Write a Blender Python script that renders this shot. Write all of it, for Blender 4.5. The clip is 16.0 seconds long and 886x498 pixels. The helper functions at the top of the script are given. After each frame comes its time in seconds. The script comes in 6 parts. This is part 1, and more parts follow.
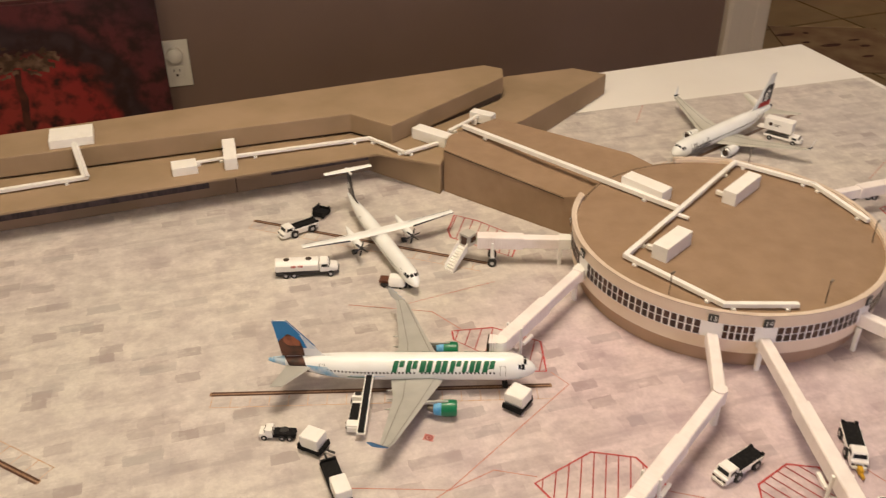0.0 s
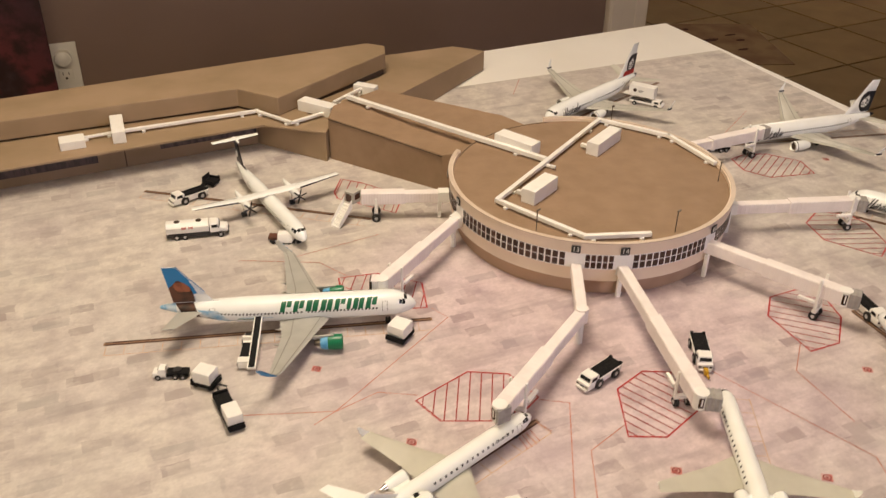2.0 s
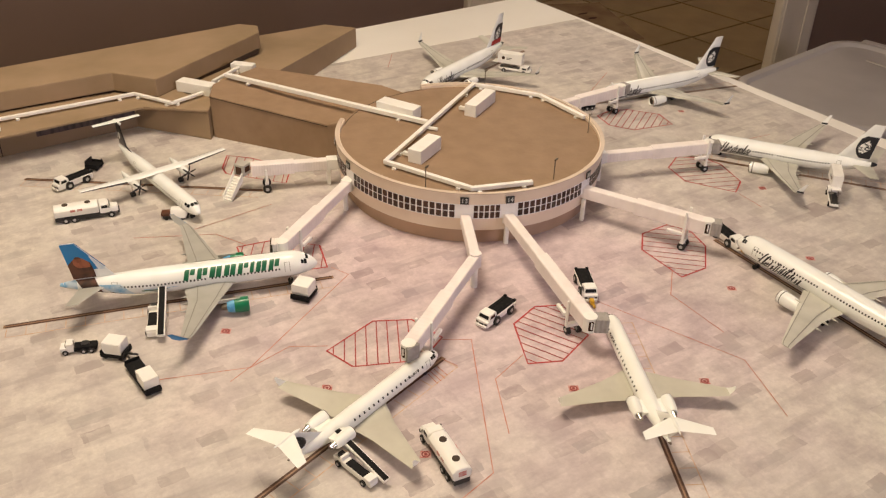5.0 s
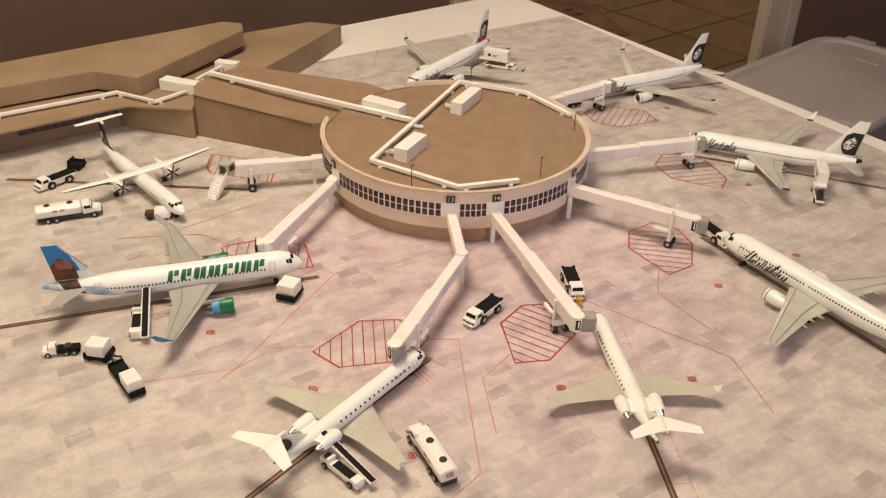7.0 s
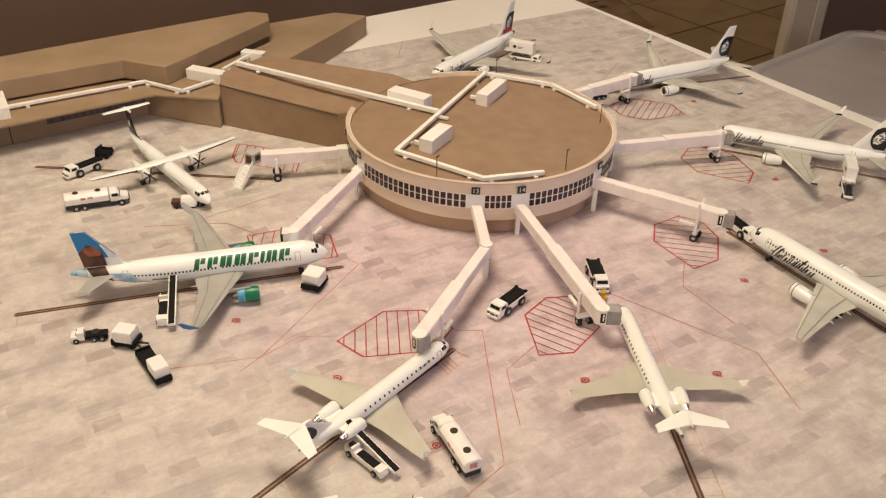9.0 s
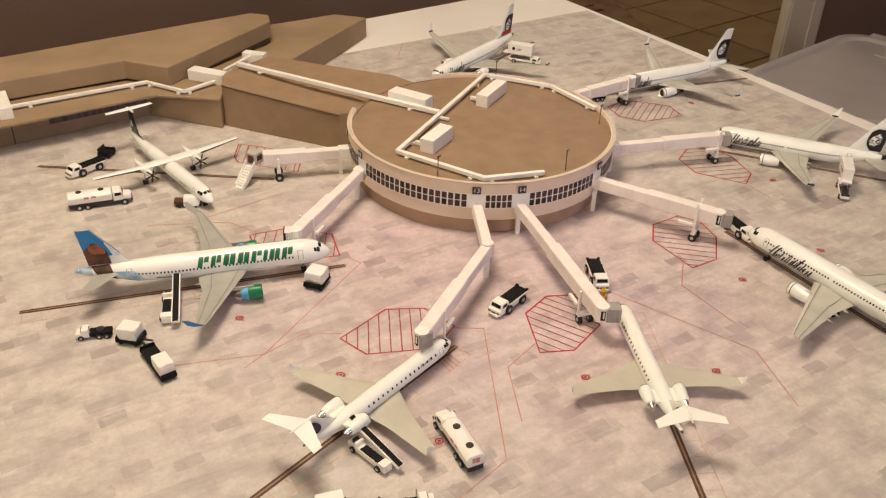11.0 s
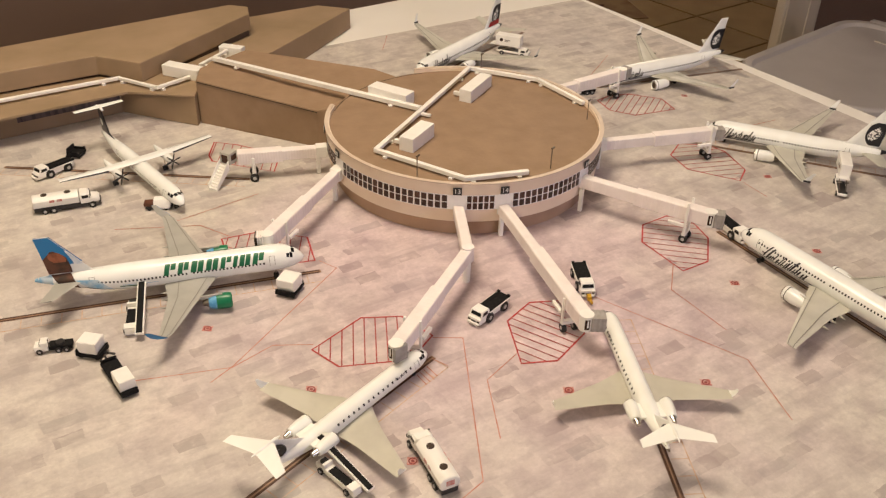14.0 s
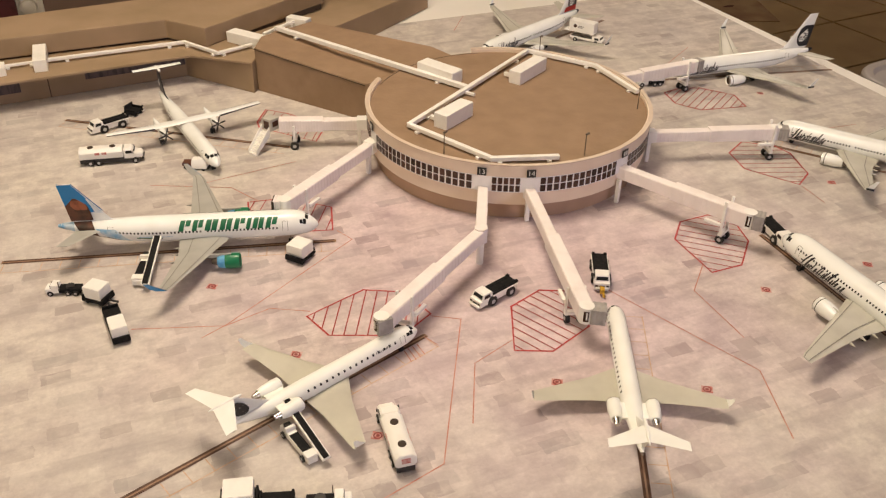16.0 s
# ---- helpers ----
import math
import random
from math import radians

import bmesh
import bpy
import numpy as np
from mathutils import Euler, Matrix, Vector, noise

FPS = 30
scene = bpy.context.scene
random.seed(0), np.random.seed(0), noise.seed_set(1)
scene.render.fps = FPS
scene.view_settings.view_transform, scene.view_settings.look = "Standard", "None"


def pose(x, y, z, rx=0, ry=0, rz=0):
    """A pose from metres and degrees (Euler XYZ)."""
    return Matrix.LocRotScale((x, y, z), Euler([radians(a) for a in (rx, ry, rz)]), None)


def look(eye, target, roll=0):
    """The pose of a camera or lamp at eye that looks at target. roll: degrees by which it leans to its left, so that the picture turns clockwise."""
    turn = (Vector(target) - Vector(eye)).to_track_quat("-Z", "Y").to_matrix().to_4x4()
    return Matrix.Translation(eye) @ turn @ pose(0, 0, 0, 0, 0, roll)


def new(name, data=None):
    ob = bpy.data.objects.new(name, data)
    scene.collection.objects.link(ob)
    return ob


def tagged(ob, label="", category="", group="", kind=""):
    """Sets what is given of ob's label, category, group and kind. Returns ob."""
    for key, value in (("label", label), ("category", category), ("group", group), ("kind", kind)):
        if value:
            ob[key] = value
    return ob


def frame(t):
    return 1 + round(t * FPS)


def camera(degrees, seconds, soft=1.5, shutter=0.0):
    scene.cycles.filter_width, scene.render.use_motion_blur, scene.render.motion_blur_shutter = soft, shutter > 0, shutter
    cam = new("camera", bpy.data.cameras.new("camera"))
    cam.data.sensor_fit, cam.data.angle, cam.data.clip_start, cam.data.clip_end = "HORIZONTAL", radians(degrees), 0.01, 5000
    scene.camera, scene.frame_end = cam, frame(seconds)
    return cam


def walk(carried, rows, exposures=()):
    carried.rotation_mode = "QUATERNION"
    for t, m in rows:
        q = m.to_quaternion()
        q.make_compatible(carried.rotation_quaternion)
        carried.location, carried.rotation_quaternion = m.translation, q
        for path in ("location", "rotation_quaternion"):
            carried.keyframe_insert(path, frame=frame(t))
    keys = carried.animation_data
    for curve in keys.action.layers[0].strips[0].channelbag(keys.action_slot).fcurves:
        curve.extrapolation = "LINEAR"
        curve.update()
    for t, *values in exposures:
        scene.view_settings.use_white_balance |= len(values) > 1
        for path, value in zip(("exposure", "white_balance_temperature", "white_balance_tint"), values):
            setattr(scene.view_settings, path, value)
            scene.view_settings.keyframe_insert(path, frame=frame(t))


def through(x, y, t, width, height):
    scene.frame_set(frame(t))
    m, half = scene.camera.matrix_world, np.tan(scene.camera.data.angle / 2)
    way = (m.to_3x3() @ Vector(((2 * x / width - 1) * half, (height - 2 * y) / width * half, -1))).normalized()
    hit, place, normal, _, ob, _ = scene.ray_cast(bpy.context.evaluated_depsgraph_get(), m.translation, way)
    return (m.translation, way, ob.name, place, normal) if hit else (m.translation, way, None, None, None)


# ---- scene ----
cam = camera(53.0, 16.0, soft=1.25, shutter=0.5)
PATH = [
    (0, (-0.4014, -0.5358, 0.4221), (0.0799, 1.0878, -0.6420), -0.08),
    (0.5, (-0.3926, -0.5462, 0.4159), (0.1685, 1.0501, -0.6505), -0.87),
    (1, (-0.3676, -0.5778, 0.4148), (0.2552, 1.0048, -0.6375), -0.08),
    (1.5, (-0.3674, -0.6051, 0.4043), (0.2797, 0.9869, -0.6189), 0.22),
    (2, (-0.4007, -0.6049, 0.4020), (0.2734, 0.9650, -0.6377), 0.85),
    (2.5, (-0.4366, -0.6058, 0.3945), (0.3458, 0.9002, -0.6636), 1.06),
    (3, (-0.4423, -0.6108, 0.3959), (0.3907, 0.8710, -0.6578), 1.31),
    (3.5, (-0.4426, -0.6189, 0.3920), (0.4101, 0.8469, -0.6683), 1.46),
    (4, (-0.4418, -0.6276, 0.3911), (0.4383, 0.8190, -0.6733), 1.48),
    (4.5, (-0.4382, -0.6341, 0.3930), (0.4704, 0.8030, -0.6601), 1.51),
    (5, (-0.4353, -0.6363, 0.3941), (0.4854, 0.7963, -0.6546), 1.47),
    (7.5, (-0.4324, -0.6330, 0.3939), (0.5113, 0.7795, -0.6618), 1.69),
    (8, (-0.4328, -0.6340, 0.3932), (0.4961, 0.7865, -0.6647), 1.68),
    (8.5, (-0.4356, -0.6333, 0.3931), (0.4731, 0.7943, -0.6728), 1.61),
    (9, (-0.4359, -0.6320, 0.3933), (0.4640, 0.7978, -0.6772), 1.50),
    (11.5, (-0.4443, -0.6362, 0.3936), (0.4686, 0.7911, -0.6691), 1.84),
    (12, (-0.4434, -0.6331, 0.3924), (0.4706, 0.7900, -0.6751), 1.92),
    (12.5, (-0.4420, -0.6277, 0.3896), (0.4741, 0.7874, -0.6866), 1.86),
    (13, (-0.4395, -0.6209, 0.3892), (0.4796, 0.7872, -0.6936), 1.79),
    (13.5, (-0.4308, -0.6179, 0.3896), (0.4883, 0.7893, -0.6943), 1.62),
    (14, (-0.4122, -0.6168, 0.3888), (0.4894, 0.7986, -0.6993), 1.38),
    (14.5, (-0.3843, -0.6207, 0.3899), (0.4529, 0.8272, -0.7067), 1.15),
    (15, (-0.3656, -0.6246, 0.3858), (0.3987, 0.8556, -0.7210), 0.92),
    (15.5, (-0.3508, -0.6349, 0.3755), (0.3434, 0.8734, -0.7395), 0.98),
    (16, (-0.3380, -0.6476, 0.3713), (0.3207, 0.8859, -0.7307), 1.05),
]
walk(cam, [(t, look(eye, target, roll)) for t, eye, target, roll in PATH])

# ---------------- light ----------------
world = bpy.data.worlds.new("world")
scene.world = world
world.use_nodes = True
world.node_tree.nodes["Background"].inputs[0].default_value = (1.0, 0.82, 0.62, 1)
world.node_tree.nodes["Background"].inputs[1].default_value = 0.03
scene.view_settings.exposure = 0.0


def lamp(name, at, watts, radius, colour):
    d = bpy.data.lights.new(name, "POINT")
    d.energy, d.shadow_soft_size, d.color = watts, radius, colour
    o = new(name, d)
    o.location = at
    return o


WARM = (1.0, 0.822, 0.645)
SOFT = (0.84, 0.81, 1.06)
lamp("dining_lamp", (-0.255, -0.035, 0.93), 29.0, 0.18, (1.0, 0.818, 0.605))
# Added yellowish fill at the left, no fixture known; lifts upright faces.
lamp("left_fill", (-1.9, -1.1, 1.35), 31.0, 0.28, (1.0, 0.88, 0.60))
# Added bluish fill behind the viewpoint; brightens the right wall, cools shadows.
lamp("front_fill", (0.4, -2.3, 0.72), 32.0, 0.28, SOFT)
# Unseen fill, added to brighten the hall floor tiles.
lamp("hall_fill", (2.6, 2.6, 1.5), 38.0, 0.15, WARM)


# ---------------- materials ----------------
def material(name, colour, rough=0.5, metal=0.0, second=None, scale=60.0, mix=(0.4, 0.65), bump=0.0, bump_scale=300.0, vary=0.0,
             detail=4.0, stretch=(1, 1, 1), spec=0.5):
    m = bpy.data.materials.new(name)
    m.use_nodes = True
    nt = m.node_tree
    n, link = nt.nodes, nt.links.new
    b = n["Principled BSDF"]
    b.inputs["Base Color"].default_value = (*colour, 1)
    b.inputs["Roughness"].default_value = rough
    b.inputs["Metallic"].default_value = metal
    b.inputs["Specular IOR Level"].default_value = spec
    co = n.new("ShaderNodeTexCoord")
    mp = n.new("ShaderNodeMapping")
    mp.inputs["Scale"].default_value = stretch
    link(co.outputs["Object"], mp.inputs["Vector"])
    last = None
    if second:
        t = n.new("ShaderNodeTexNoise")
        t.inputs["Scale"].default_value, t.inputs["Detail"].default_value = scale, detail
        link(mp.outputs[0], t.inputs["Vector"])
        r = n.new("ShaderNodeMapRange")
        r.inputs["From Min"].default_value, r.inputs["From Max"].default_value = mix
        link(t.outputs["Fac"], r.inputs["Value"])
        x = n.new("ShaderNodeMix")
        x.data_type = "RGBA"
        x.inputs["A"].default_value, x.inputs["B"].default_value = (*colour, 1), (*second, 1)
        link(r.outputs[0], x.inputs["Factor"])
        last = x.outputs["Result"]
    if vary:
        oi = n.new("ShaderNodeObjectInfo")
        r = n.new("ShaderNodeMapRange")
        r.inputs["To Min"].default_value, r.inputs["To Max"].default_value = 1 - vary, 1 + vary
        link(oi.outputs["Random"], r.inputs["Value"])
        h = n.new("ShaderNodeHueSaturation")
        h.inputs["Color"].default_value = (*colour, 1)
        if last:
            link(last, h.inputs["Color"])
        link(r.outputs[0], h.inputs["Value"])
        last = h.outputs[0]
    if last:
        link(last, b.inputs["Base Color"])
    if bump:
        t = n.new("ShaderNodeTexNoise")
        t.inputs["Scale"].default_value, t.inputs["Detail"].default_value = bump_scale, 3.0
        link(mp.outputs[0], t.inputs["Vector"])
        bp = n.new("ShaderNodeBump")
        bp.inputs["Strength"].default_value, bp.inputs["Distance"].default_value = bump, 0.001
        link(t.outputs["Fac"], bp.inputs["Height"])
        link(bp.outputs[0], b.inputs["Normal"])
    return m


def apron_material():
    """Printed concrete: warm grey slabs of several tones, smears along the slabs, fine speckle."""
    m = bpy.data.materials.new("printed_concrete")
    m.use_nodes = True
    nt = m.node_tree
    n, link = nt.nodes, nt.links.new
    b = n["Principled BSDF"]
    b.inputs["Roughness"].default_value = 0.55
    b.inputs["Specular IOR Level"].default_value = 0.35
    co = n.new("ShaderNodeTexCoord")

    def noise_of(scale, stretch, detail=4.0, rough=0.55):
        mp = n.new("ShaderNodeMapping")
        mp.inputs["Scale"].default_value = stretch
        mp.inputs["Rotation"].default_value = (0, 0, 0)
        link(co.outputs["Object"], mp.inputs["Vector"])
        t = n.new("ShaderNodeTexNoise")
        t.inputs["Scale"].default_value, t.inputs["Detail"].default_value, t.inputs["Roughness"].default_value = scale, detail, rough
        link(mp.outputs[0], t.inputs["Vector"])
        return t.outputs["Fac"]

    def slabs(width, height, shift, low, high):
        """Cells of one random value each; returns the share of cells above low, ramped to high."""
        mp = n.new("ShaderNodeMapping")
        mp.inputs["Location"].default_value = (shift, shift * 0.37, 0)
        link(co.outputs["Object"], mp.inputs["Vector"])
        # uneven printed slab edges
        t = n.new("ShaderNodeTexNoise")
        t.inputs["Scale"].default_value, t.inputs["Detail"].default_value = 130.0, 6.0
        link(co.outputs["Object"], t.inputs["Vector"])
        k = n.new("ShaderNodeVectorMath")
        k.operation = "MULTIPLY_ADD"
        k.inputs[1].default_value = (0.0046, 0.0034, 0.0)
        link(t.outputs["Color"], k.inputs[0])
        link(mp.outputs[0], k.inputs[2])
        s = n.new("ShaderNodeSeparateXYZ")
        link(k.outputs[0], s.inputs[0])

        def math_node(op, a, c=None):
            k = n.new("ShaderNodeMath")
            k.operation = op
            for i, v in enumerate((a, c)):
                if v is None:
                    continue
                if isinstance(v, (int, float)):
                    k.inputs[i].default_value = v
                else:
                    link(v, k.inputs[i])
            return k.outputs[0]

        row = math_node("FLOOR", math_node("DIVIDE", s.outputs["Y"], height))
        off = math_node("MULTIPLY", math_node("FRACT", math_node("MULTIPLY", row, 0.618)), width)
        col = math_node("FLOOR", math_node("DIVIDE", math_node("ADD", s.outputs["X"], off), width))
        c = n.new("ShaderNodeCombineXYZ")
        link(col, c.inputs[0])
        link(row, c.inputs[1])
        w = n.new("ShaderNodeTexWhiteNoise")
        w.noise_dimensions = "2D"
        link(c.outputs[0], w.inputs["Vector"])
        r = n.new("ShaderNodeMapRange")
        r.inputs["From Min"].default_value, r.inputs["From Max"].default_value = low, high
        link(w.outputs["Value"], r.inputs["Value"])
        return r.outputs[0]

    def ramp(v, lo, hi, a=0.0, c=1.0):
        r = n.new("ShaderNodeMapRange")
        for k, val in (("From Min", lo), ("From Max", hi), ("To Min", a), ("To Max", c)):
            r.inputs[k].default_value = val
        link(v, r.inputs["Value"])
        return r.outputs[0]

    def blend(f, a, c, mode="MIX"):
        x = n.new("ShaderNodeMix")
        x.data_type, x.blend_type = "RGBA", mode
        for k, v in (("Factor", f), ("A", a), ("B", c)):
            if isinstance(v, tuple):
                x.inputs[k].default_value = (*v, 1)
            elif isinstance(v, float):
                x.inputs[k].default_value = v
            else:
                link(v, x.inputs[k])
        return x.outputs["Result"]

    def times(a, c):
        k = n.new("ShaderNodeMath")
        k.operation = "MULTIPLY"
        for i, v in enumerate((a, c)):
            if isinstance(v, float):
                k.inputs[i].default_value = v
            else:
                link(v, k.inputs[i])
        return k.outputs[0]

    big = noise_of(7.0, (1, 1, 1), 3.0)
    col = blend(ramp(big, 0.38, 0.66), (0.69, 0.605, 0.59), (0.56, 0.495, 0.495))
    yellow = noise_of(4.5, (1, 1, 1), 3.0)
    col = blend(times(ramp(yellow, 0.42, 0.62), 0.55), col, (0.68, 0.63, 0.57))
    grit = noise_of(120.0, (1, 1, 1), 5.0, 0.7)
    col = blend(times(ramp(grit, 0.44, 0.66), 0.42), col, (0.40, 0.335, 0.345))
    pale = noise_of(75.0, (1.0, 1.3, 1), 4.0, 0.65)
    col = blend(times(ramp(pale, 0.50, 0.70), 0.45), col, (0.80, 0.735, 0.71))
    blot = noise_of(38.0, (1.0, 1.2, 1), 5.0, 0.62)
    col = blend(times(ramp(blot, 0.43, 0.66), 0.74), col, (0.39, 0.325, 0.335))
    worn = noise_of(11.0, (1, 1, 1), 4.0)
    rub = ramp(noise_of(60.0, (1.0, 1.6, 1), 5.0, 0.65), 0.28, 0.50)
    col = blend(times(times(times(slabs(0.0175, 0.0100, 0.0, 0.86, 0.97), ramp(worn, 0.30, 0.50)), rub), 0.80), col, (0.34, 0.275, 0.275))
    col = blend(times(times(times(slabs(0.026, 0.0100, 0.011, 0.86, 0.97), ramp(worn, 0.66, 0.44)), rub), 0.74), col, (0.36, 0.32, 0.325))
    col = blend(times(slabs(0.0175, 0.020, 0.3, 0.0, 1.0), 0.24), col, (0.76, 0.70, 0.66))
    smear = noise_of(26.0, (0.28, 2.2, 1), 4.0)
    col = blend(times(ramp(smear, 0.55, 0.72), 0.52), col, (0.33, 0.275, 0.285))
    fine = noise_of(420.0, (1, 1, 1), 3.0, 0.7)
    col = blend(times(ramp(fine, 0.35, 0.75), 0.25), col, (0.36, 0.32, 0.31))
    # pinkish light round the stands, greener outwards, put into the colour with an uneven edge
    far = n.new("ShaderNodeVectorMath")
    far.operation = "DISTANCE"
    far.inputs[1].default_value = (-0.07, -0.16, 0.0)
    link(co.outputs["Object"], far.inputs[0])
    cloud = noise_of(9.0, (1, 1, 1), 3.0)
    uneven = n.new("ShaderNodeMath")
    uneven.operation = "MULTIPLY_ADD"
    uneven.inputs[1].default_value = 0.22
    link(cloud, uneven.inputs[0])
    link(far.outputs["Value"], uneven.inputs[2])
    light_tint = ramp(uneven.outputs[0], 0.20, 0.38, 1.0, 0.0)
    col = blend(light_tint, blend(1.0, col, (0.972, 1.0, 0.957), "MULTIPLY"), blend(1.0, col, (1.0, 0.925, 0.985), "MULTIPLY"))
    link(col, b.inputs["Base Color"])
    return m


M_APRON = apron_material()
M_WHITE = material("white_plastic", (0.86, 0.845, 0.81), 0.4, second=(0.78, 0.76, 0.72), scale=90, mix=(0.5, 0.8), bump=0.05, bump_scale=500)
M_WINWALL = material("white_window_card", (0.88, 0.865, 0.86), 0.45, second=(0.83, 0.80, 0.79), scale=80, mix=(0.45, 0.75))
M_RIB = material("ribbed_white_plastic", (0.86, 0.795, 0.775), 0.5, second=(0.77, 0.705, 0.685), scale=70, mix=(0.45, 0.75))
M_BOARD = material("white_board", (0.87, 0.845, 0.80), 0.55, second=(0.82, 0.79, 0.745), scale=6, mix=(0.4, 0.7), bump=0.03)
M_CARD = material("brown_cardboard", (0.345, 0.246, 0.160), 0.75, second=(0.275, 0.198, 0.120), scale=17, mix=(0.35, 0.68), bump=0.10, bump_scale=220, spec=0.25)
M_CARD2 = material("roof_cardboard", (0.318, 0.215, 0.138), 0.62, second=(0.262, 0.174, 0.108), scale=46, mix=(0.32, 0.72), bump=0.16, bump_scale=260, spec=0.3)
M_CREAM = material("cream_card", (0.80, 0.675, 0.55), 0.55, second=(0.74, 0.61, 0.49), scale=40, mix=(0.4, 0.75), bump=0.05)
M_PLINTH = material("plinth_cardboard", (0.47, 0.325, 0.235), 0.7, second=(0.41, 0.28, 0.20), scale=30, mix=(0.35, 0.7), bump=0.08, bump_scale=240, spec=0.25)
M_RIM = material("beige_rim", (0.64, 0.53, 0.43), 0.5, second=(0.58, 0.47, 0.38), scale=50, mix=(0.4, 0.7))
M_SEAM = material("dark_seam", (0.045, 0.028, 0.018), 0.8)
M_PANE = material("dark_pane", (0.055, 0.026, 0.018), 0.25, vary=0.5)
M_STRIP = material("printed_window_strip", (0.085, 0.060, 0.060), 0.5, second=(0.036, 0.025, 0.028), scale=230, mix=(0.42, 0.6), stretch=(1, 1, 0.2))
M_BLACK = material("black_plastic", (0.018, 0.017, 0.018), 0.5, second=(0.03, 0.028, 0.028), scale=120)
M_DECK = material("matt_black_deck", (0.006, 0.006, 0.007), 0.75, second=(0.014, 0.013, 0.013), scale=400, mix=(0.5, 0.7), spec=0.2)
M_TYRE = material("tyre_rubber", (0.015, 0.014, 0.014), 0.7)
M_HUB = material("wheel_hub", (0.45, 0.44, 0.43), 0.4)
M_FUSE = material("gloss_white_paint", (0.885, 0.905, 0.895), 0.25, second=(0.85, 0.865, 0.85), scale=60)
M_CREAMF = material("gloss_ivory_paint", (0.90, 0.915, 0.88), 0.28, second=(0.87, 0.88, 0.84), scale=60)
M_WING = material("wing_grey", (0.42, 0.415, 0.385), 0.35, second=(0.37, 0.365, 0.34), scale=70, mix=(0.4, 0.7))
M_WINGW = material("wing_ivory", (0.545, 0.535, 0.475), 0.38, second=(0.475, 0.465, 0.41), scale=60, mix=(0.4, 0.7))
M_WING2 = material("wing_ivory_grey", (0.545, 0.525, 0.445), 0.4, second=(0.48, 0.46, 0.39), scale=60, mix=(0.4, 0.7))
M_LINE2 = material("faint_panel_line", (0.27, 0.262, 0.235), 0.5)
M_LINE = material("panel_line", (0.15, 0.145, 0.13), 0.5)
M_METAL = material("bare_metal", (0.62, 0.60, 0.57), 0.25, metal=1.0)
M_BRASS = material("dark_exhaust", (0.20, 0.17, 0.14), 0.35, metal=0.8)
M_DARK = material("dark_blue_paint", (0.010, 0.011, 0.017), 0.3)
M_GLASS = material("cockpit_glass", (0.015, 0.017, 0.02), 0.1)
M_FINPRINT = material("speckled_fin_print", (0.86, 0.86, 0.83), 0.3, second=(0.03, 0.03, 0.035), scale=520, mix=(0.49, 0.54))
M_FINDARK = material("dark_fin_print", (0.014, 0.014, 0.018), 0.35, second=(0.22, 0.21, 0.20), scale=420, mix=(0.60, 0.70))
M_GREEN = material("green_paint", (0.005, 0.17, 0.075), 0.3)
M_LETTER = material("green_marking", (0.01, 0.13, 0.06), 0.35)
M_BLUE = material("blue_paint", (0.014, 0.205, 0.50), 0.3)
M_COWL = material("bright_blue_cowl", (0.07, 0.30, 0.58), 0.3, second=(0.16, 0.44, 0.68), scale=200, mix=(0.45, 0.6))
M_SKY = material("light_blue_paint", (0.22, 0.45, 0.68), 0.3, second=(0.55, 0.66, 0.74), scale=150, mix=(0.4, 0.6))
M_BROWN = material("brown_tail_print", (0.12, 0.045, 0.025), 0.4, second=(0.035, 0.016, 0.011), scale=110, mix=(0.4, 0.62))
M_RUST = material("rust_tail_print", (0.33, 0.105, 0.048), 0.4, second=(0.18, 0.052, 0.025), scale=160, mix=(0.45, 0.65))
M_PALE = material("pale_fin_paint", (0.62, 0.70, 0.78), 0.3, second=(0.80, 0.83, 0.85), scale=130, mix=(0.4, 0.6))
M_REDP = material("red_paint", (0.42, 0.02, 0.015), 0.4)
M_YELLOW = material("yellow_paint", (0.62, 0.36, 0.02), 0.4)
M_PRINT_RED = material("printed_red", (0.45, 0.040, 0.042), 0.6, second=(0.50, 0.12, 0.11), scale=300, mix=(0.45, 0.7))
M_PRINT_STRIPE = material("printed_stripe_red", (0.34, 0.045, 0.045), 0.6, second=(0.42, 0.11, 0.10), scale=260, mix=(0.42, 0.68))
M_PRINT_PINK = material("printed_pink_red", (0.52, 0.16, 0.14), 0.6, second=(0.60, 0.40, 0.37), scale=260, mix=(0.42, 0.62))
M_PRINT_DARK = material("printed_dark_red", (0.22, 0.035, 0.035), 0.6, second=(0.34, 0.10, 0.09), scale=500, mix=(0.45, 0.7))
M_PRINT_FINE = material("printed_faint_red", (0.47, 0.17, 0.12), 0.6, second=(0.57, 0.32, 0.26), scale=120, mix=(0.4, 0.65))
M_PRINT_TAN = material("printed_tan", (0.55, 0.36, 0.235), 0.6, second=(0.60, 0.47, 0.38), scale=160, mix=(0.4, 0.65))
M_TRACKBED = material("printed_tan_band", (0.27, 0.16, 0.095), 0.55, second=(0.36, 0.235, 0.155), scale=90, mix=(0.4, 0.7))
M_TRACK = material("printed_brown", (0.070, 0.030, 0.018), 0.55, second=(0.13, 0.065, 0.04), scale=200, mix=(0.45, 0.7))
M_WALL = material("brown_wall_paint", (0.222, 0.148, 0.115), 0.6, second=(0.195, 0.128, 0.098), scale=3, mix=(0.35, 0.7), bump=0.12, bump_scale=120)
M_TRIM = material("cream_trim_paint", (0.74, 0.66, 0.54), 0.4, second=(0.68, 0.60, 0.49), scale=5, mix=(0.4, 0.7), bump=0.04)
